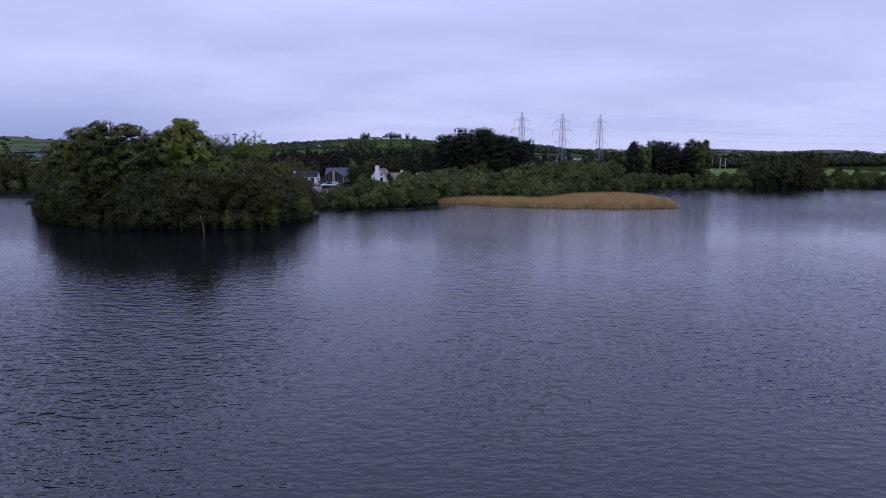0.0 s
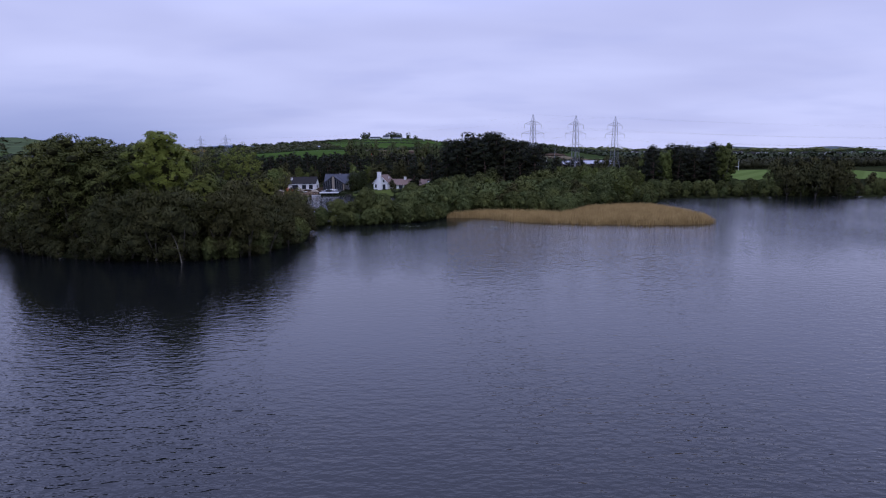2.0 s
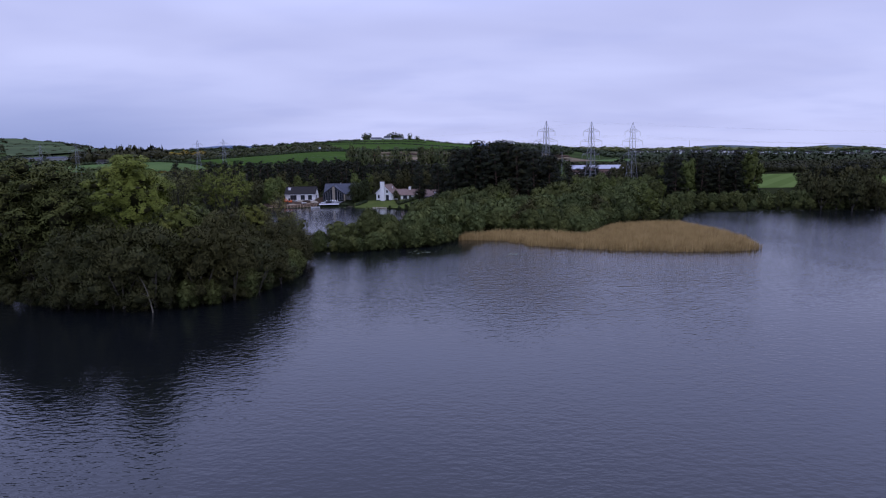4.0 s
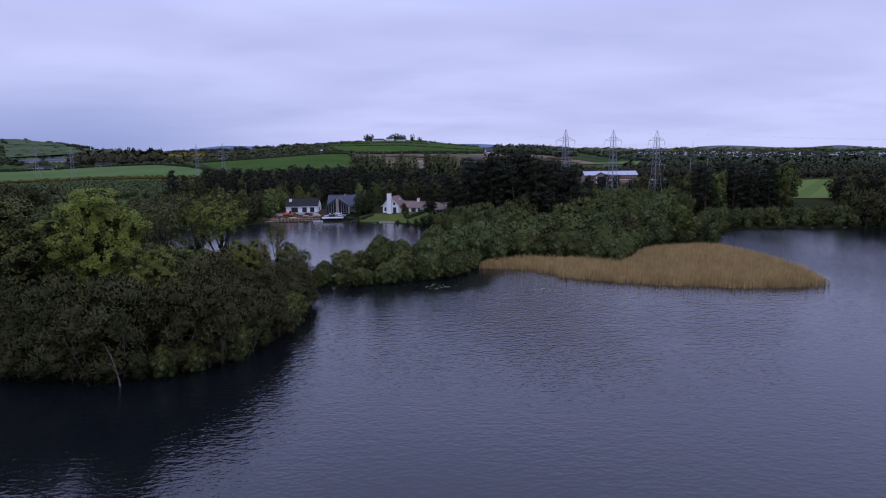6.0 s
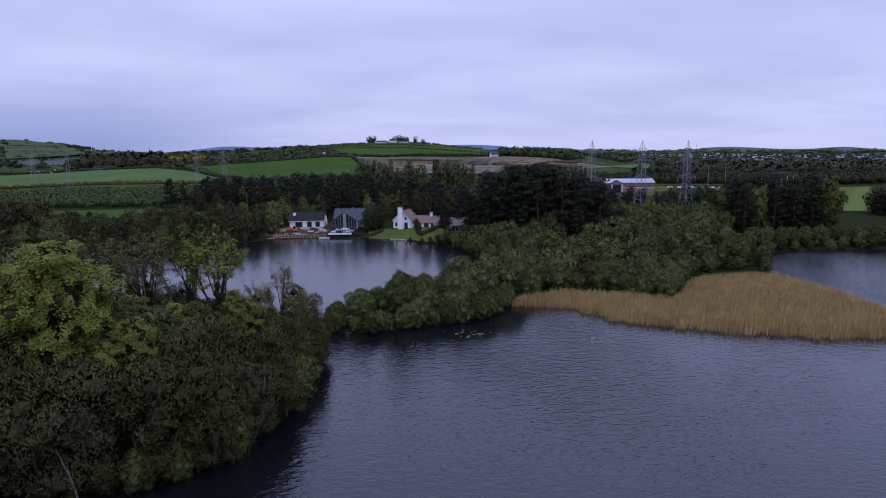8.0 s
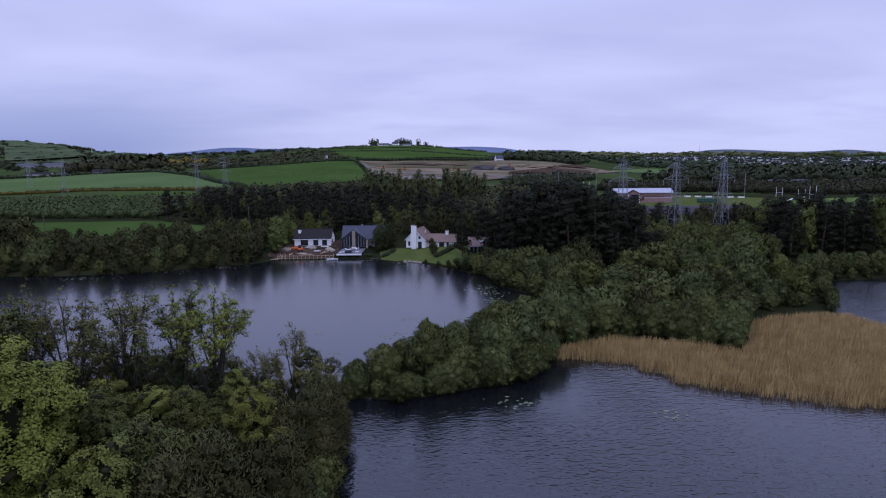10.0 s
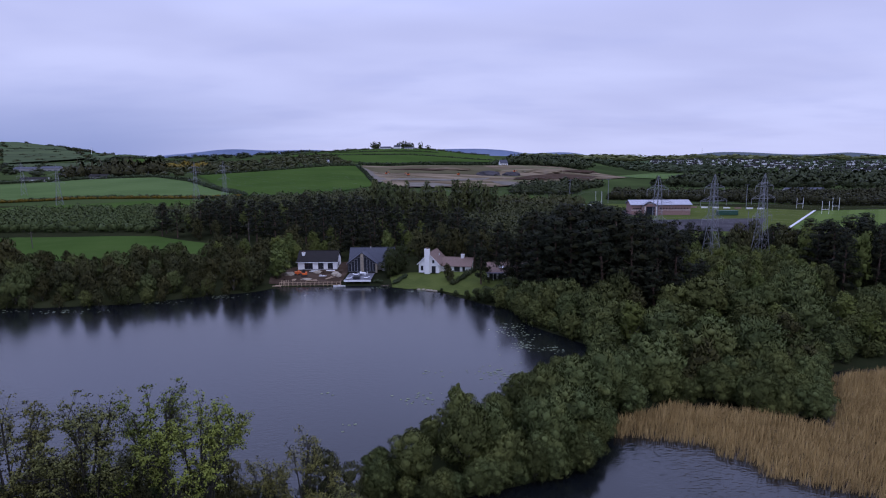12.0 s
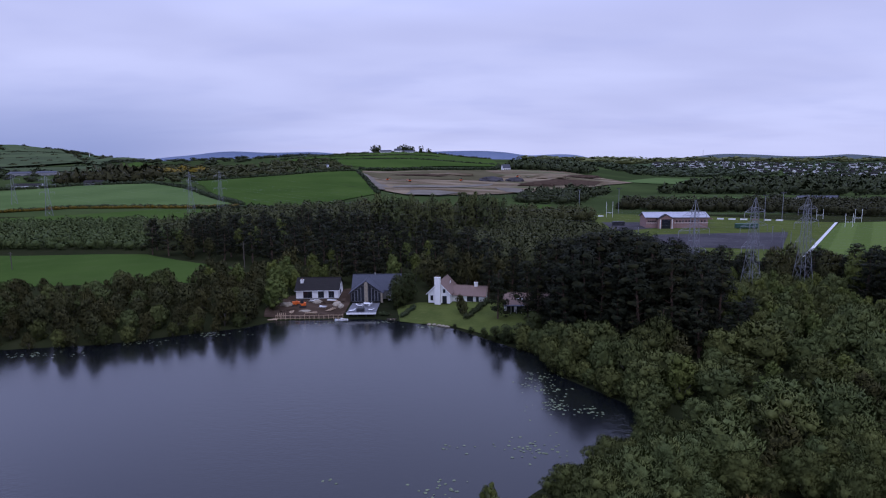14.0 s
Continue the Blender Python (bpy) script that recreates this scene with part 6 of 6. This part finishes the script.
container(132, 458, -3, 12, 2.6, 2.7, GREEN_PAINT, "dark green storage container beside the pitch")
container(66, 474, -3, 7, 2.6, 2.5, FRAME_DARK, "black storage container in the car park")
for x, y, h in [(59, 538, 18), (91, 554, 18), (166, 494, 16.5), (183, 505, 17.5)]:
    p = thing("floodlight_mast", "tall grey floodlight mast beside the pitch", "floodlight", pose(x, y, ground_z(x, y)), "floodlight masts")
    part("mast", bar(bmesh.new(), (0, 0, 0), (0, 0, h), 0.2, 8), STEEL, p)
    part("crossbar", boxed(-1.6, -0.1, h - 0.2, 1.6, 0.1, h), STEEL, p)
    for k in range(4):
        part("lamp", boxed(-1.5 + k * 0.85, -0.35, h, -0.95 + k * 0.85, 0.05, h + 0.5), FRAME_DARK, p)
for x, y, h in [(75.2, 526, 10.5), (196.5, 463, 8), (217, 486, 8.5), (205, 505, 7)]:
    g = thing("goal_posts", "white rugby goal posts on the pitch", "goal", pose(x, y, ground_z(x, y) + 0.1), "goal posts")
    for dx in (0, 4.2):
        part("post", bar(bmesh.new(), (dx, 0, 0), (dx, 0, h), 0.11, 8), WHITE_PAINT, g)
    part("crossbar", bar(bmesh.new(), (0, 0, 3), (4.2, 0, 3), 0.09, 8), WHITE_PAINT, g)
for x, y, h in [(66, 424, 5), (123, 402, 8), (112, 372, 9.5), (128, 395, 6), (133, 412, 5.5), (60, 402, 4)]:
    p = thing("lamp_post", "slim grey lamp post by the court", "lamp post", pose(x, y, ground_z(x, y)), "lamp posts")
    part("post", bar(bmesh.new(), (0, 0, 0), (0, 0, h), 0.13, 8), STEEL, p)
    part("lamp", boxed(-0.15, -0.5, h, 0.15, 0.2, h + 0.14), STEEL, p)
for k in range(9):
    x, y = 122 + k * 6.6, 512 - k * 1.9
    b = thing("advertising_board", "low white board along the pitch side", "board", pose(x, y, ground_z(x, y) + 0.15, 0, 0, -16), "boards along the pitch")
    part("panel", boxed(0, 0, 0.15, 4.2, 0.06, 1.1), WHITE_PAINT if k % 4 != 2 else BRICK, b)
    for q in (0.2, 3.9):
        part("post", boxed(q, 0.07, 0, q + 0.1, 0.15, 1.1), FRAME_DARK, b)
for k in range(6):
    x, y = 40 + k * 6, 533 - k * 1.0
    b = thing("advertising_board", "low white board along the pitch side", "board", pose(x, y, ground_z(x, y) + 0.15, 0, 0, -6), "boards along the pitch")
    part("panel", boxed(0, 0, 0.15, 3.6, 0.06, 1.1), WHITE_PAINT, b)
    for q in (0.2, 3.3):
        part("post", boxed(q, 0.07, 0, q + 0.1, 0.15, 1.1), FRAME_DARK, b)
house("school_building", "long low pale building beyond the sports ground", pose(278, 652, ground_z(285, 655) - 0.2, 0, 0, -3), 34, 10, 4.6, 6.6, "x", RENDER_WHITE, SLATE,
      [("f", 1.5 + 4 * k, 1.0, 4.0 + 4 * k, 3.2) for k in range(8)], FRAME_DARK)


# ---- farms on the hills, the building site, the town ----
def far_z(x, y):
    return ground_z(x, y) + noise.fractal(Vector((x / 420, y / 420, 0.3)), 1.0, 2.0, 4) * min(max((y - 900) / 900, 0), 1) * 5.0


def far_house(x, y, w, d, eave, ridge, turn, roof, label, wall=RENDER_WHITE):
    return house("far_house", label, pose(x, y, far_z(x, y) - 0.8, 0, 0, turn), w, d, eave + 0.8, ridge + 0.8, "x", wall, roof,
                 [("f", w * 0.12, 1.9, w * 0.28, 3.2), ("f", w * 0.42, 1.9, w * 0.58, 3.2), ("f", w * 0.72, 1.9, w * 0.88, 3.2)], FRAME_DARK)


far_house(-205, 1568, 26, 9, 4, 7.5, 4, SLATE, "white farmhouse on the hill crest")
far_house(-172, 1572, 16, 9, 5.5, 10, -8, SLATE, "white farmhouse on the hill crest")
far_house(-146, 1570, 20, 8, 3.5, 6, 2, SLATE, "white farm shed on the hill crest", RENDER_WHITE)
far_house(52, 1108, 13, 9, 4.5, 10.0, 18, SLATE, "white house with a pale roof above the building site")
far_house(-250, 1080, 20, 8, 3.2, 5.5, 3, METAL_ROOF, "white cottage behind a field hedge")
far_house(-585, 862, 34, 10, 4, 6.5, 4, DARK_TILE, "long white cottage beyond the field")
far_house(-505, 880, 24, 9, 4, 7, 4, DARK_TILE, "pale cottage beyond the field", GREY_RENDER)
far_house(-875, 1245, 40, 16, 6, 9, 4, SLATE, "grey-roofed farm shed beyond fields", GREY_RENDER)
far_house(-815, 1235, 36, 16, 6, 9, 2, SLATE, "grey-roofed farm shed beyond fields", GREY_RENDER)
far_house(-690, 1215, 26, 10, 4, 7, 0, METAL_ROOF, "pale low farm building beyond fields")
far_house(-1180, 2560, 50, 14, 6, 10, 0, SLATE, "white farmhouse on the far hillside")
far_house(-1340, 2600, 30, 12, 6, 10, 0, SLATE, "white farmhouse on the far hillside")
woods("farm_trees", np.array([(-222, 1590), (-214, 1594), (-160, 1592), (-152, 1596), (-144, 1594), (-136, 1592), (-132, 1590), (-108, 1590), (-90, 1590)]), 7, 16, HEDGE, "dark trees round the hilltop farm", 91, "trees")
for x, y, tn in [(-110, 850, 20), (-82, 838, 160), (-20, 880, 60), (60, 960, 10)]:
    digger("excavator", pose(x, y, far_z(x, y) + 1.0, 0, 0, tn), "orange excavator on the earthworks", 1.6)
for k, (x, y, rx, ry, h, mat) in enumerate([(20, 900, 16, 10, 6, TARMAC), (50, 900, 12, 8, 5, TARMAC), (100, 960, 30, 14, 5, EARTH), (-40, 960, 40, 8, 3.5, EARTH), (160, 1020, 30, 12, 4, YARD), (70, 840, 22, 8, 4, YARD), (-80, 930, 40, 6, 3, YARD)]):
    ob = heap("soil_bank", x, y, rx, ry, h, mat, "long bank of heaped soil on the building site", "soil bank", 60 + k)
    ob.location.z = far_z(x, y) + 1.0
turbine = thing("wind_turbine", "far white wind turbine on the hillside", "turbine", pose(-1538, 2600, far_z(-1538, 2600) - 1))
part("tower", bar(bmesh.new(), (0, 0, 0), (0, 0, 26), 0.9, 8), WHITE_PAINT, turbine)
for a in (80, 200, 320):
    part("blade", bar(bmesh.new(), (0, -1.5, 26), (math.cos(radians(a)) * 9, -1.5, 26 + math.sin(radians(a)) * 9), 0.4, 4), WHITE_PAINT, turbine)
mast = thing("radio_mast", "thin far radio mast on the hill", "mast", pose(1394, 3600, far_z(1394, 3600) - 1))
part("tower", bar(bmesh.new(), (0, 0, 0), (0, 0, 62), 0.7, 5), STEEL, mast)

town_rng = np.random.default_rng(77)
TOWN = [(560, 1960), (640, 1480), (740, 1290), (1000, 1420), (1400, 1750), (1900, 2300), (1900, 2700), (1300, 2800), (800, 2650)]
town_house = far_house(900, 1900, 12, 9, 5, 8.5, 0, DARK_TILE, "white house with a dark roof in the far town")
town_house["group"] = "houses of the town"
for x, y in scatter(TOWN, 40, town_rng, 0, 1500)[:260]:
    s = town_rng.uniform(0.7, 1.15)
    copy_thing_scaled(town_house, pose(x, y, far_z(x, y) - 0.8, 0, 0, town_rng.uniform(-50, 50)) @ Matrix.Diagonal((s * town_rng.uniform(1, 1.6), s, s, 1)))

# ---- far hills, a plain backdrop; their blue is haze put into the colour ----
HAZY_MOOR = plain("hazy_blue_moor", (0.13, 0.165, 0.25), (0.16, 0.195, 0.28), 0.003, 1.0, 0, 0, 0.0)

# the hill behind the town: its green is greyed to carry haze
HAZY_HILL = plain("hazy_grey_hill", (0.085, 0.105, 0.115), (0.11, 0.13, 0.14), 0.004, 1.0, 0, 0, 0.0)


def ridge(name, y, crest, label, mat=HAZY_MOOR):
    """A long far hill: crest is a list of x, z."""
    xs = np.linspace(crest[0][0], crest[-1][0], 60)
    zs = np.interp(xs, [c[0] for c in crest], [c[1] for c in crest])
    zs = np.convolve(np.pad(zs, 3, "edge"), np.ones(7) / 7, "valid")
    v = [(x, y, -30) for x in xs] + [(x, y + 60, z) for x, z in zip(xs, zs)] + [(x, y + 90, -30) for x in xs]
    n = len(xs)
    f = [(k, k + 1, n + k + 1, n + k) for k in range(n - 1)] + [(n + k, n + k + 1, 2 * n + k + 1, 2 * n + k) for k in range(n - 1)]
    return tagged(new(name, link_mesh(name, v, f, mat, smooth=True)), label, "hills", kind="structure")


ridge("backdrop", 4740, [(-2470, 50), (-2289, 79), (-2066, 94), (-1865, 118), (-1710, 121), (-1490, 106), (-1269, 108), (-1093, 110), (-830, 82)], "distant moorland hills on the skyline, coloured blue-grey with haze")
ridge("backdrop", 4735, [(-347, 90), (-129, 105), (177, 106), (394, 91), (525, 63), (785, 74), (916, 68), (1025, 41), (1090, 19)], "distant moorland hills on the skyline, coloured blue-grey with haze")
ridge("backdrop", 4640, [(1574, 10), (1700, 29), (1804, 49), (1972, 64), (2203, 58), (2498, 38), (2791, 39), (2852, 55), (3041, 45), (3201, 27), (3503, 7)], "distant grey-green hill beyond the town, greyed with haze", HAZY_HILL)

woods("town_trees", scatter(TOWN, 37, np.random.default_rng(5), 0, 2500) + (9, -7), 9, 8.5, HEDGE, "garden trees between the far houses", 92, "trees")

# trees that were only patterns go
for kinds in protos.values():
    for root, used in kinds:
        if not used:
            for o in (*root.children_recursive, root):
                bpy.data.objects.remove(o)
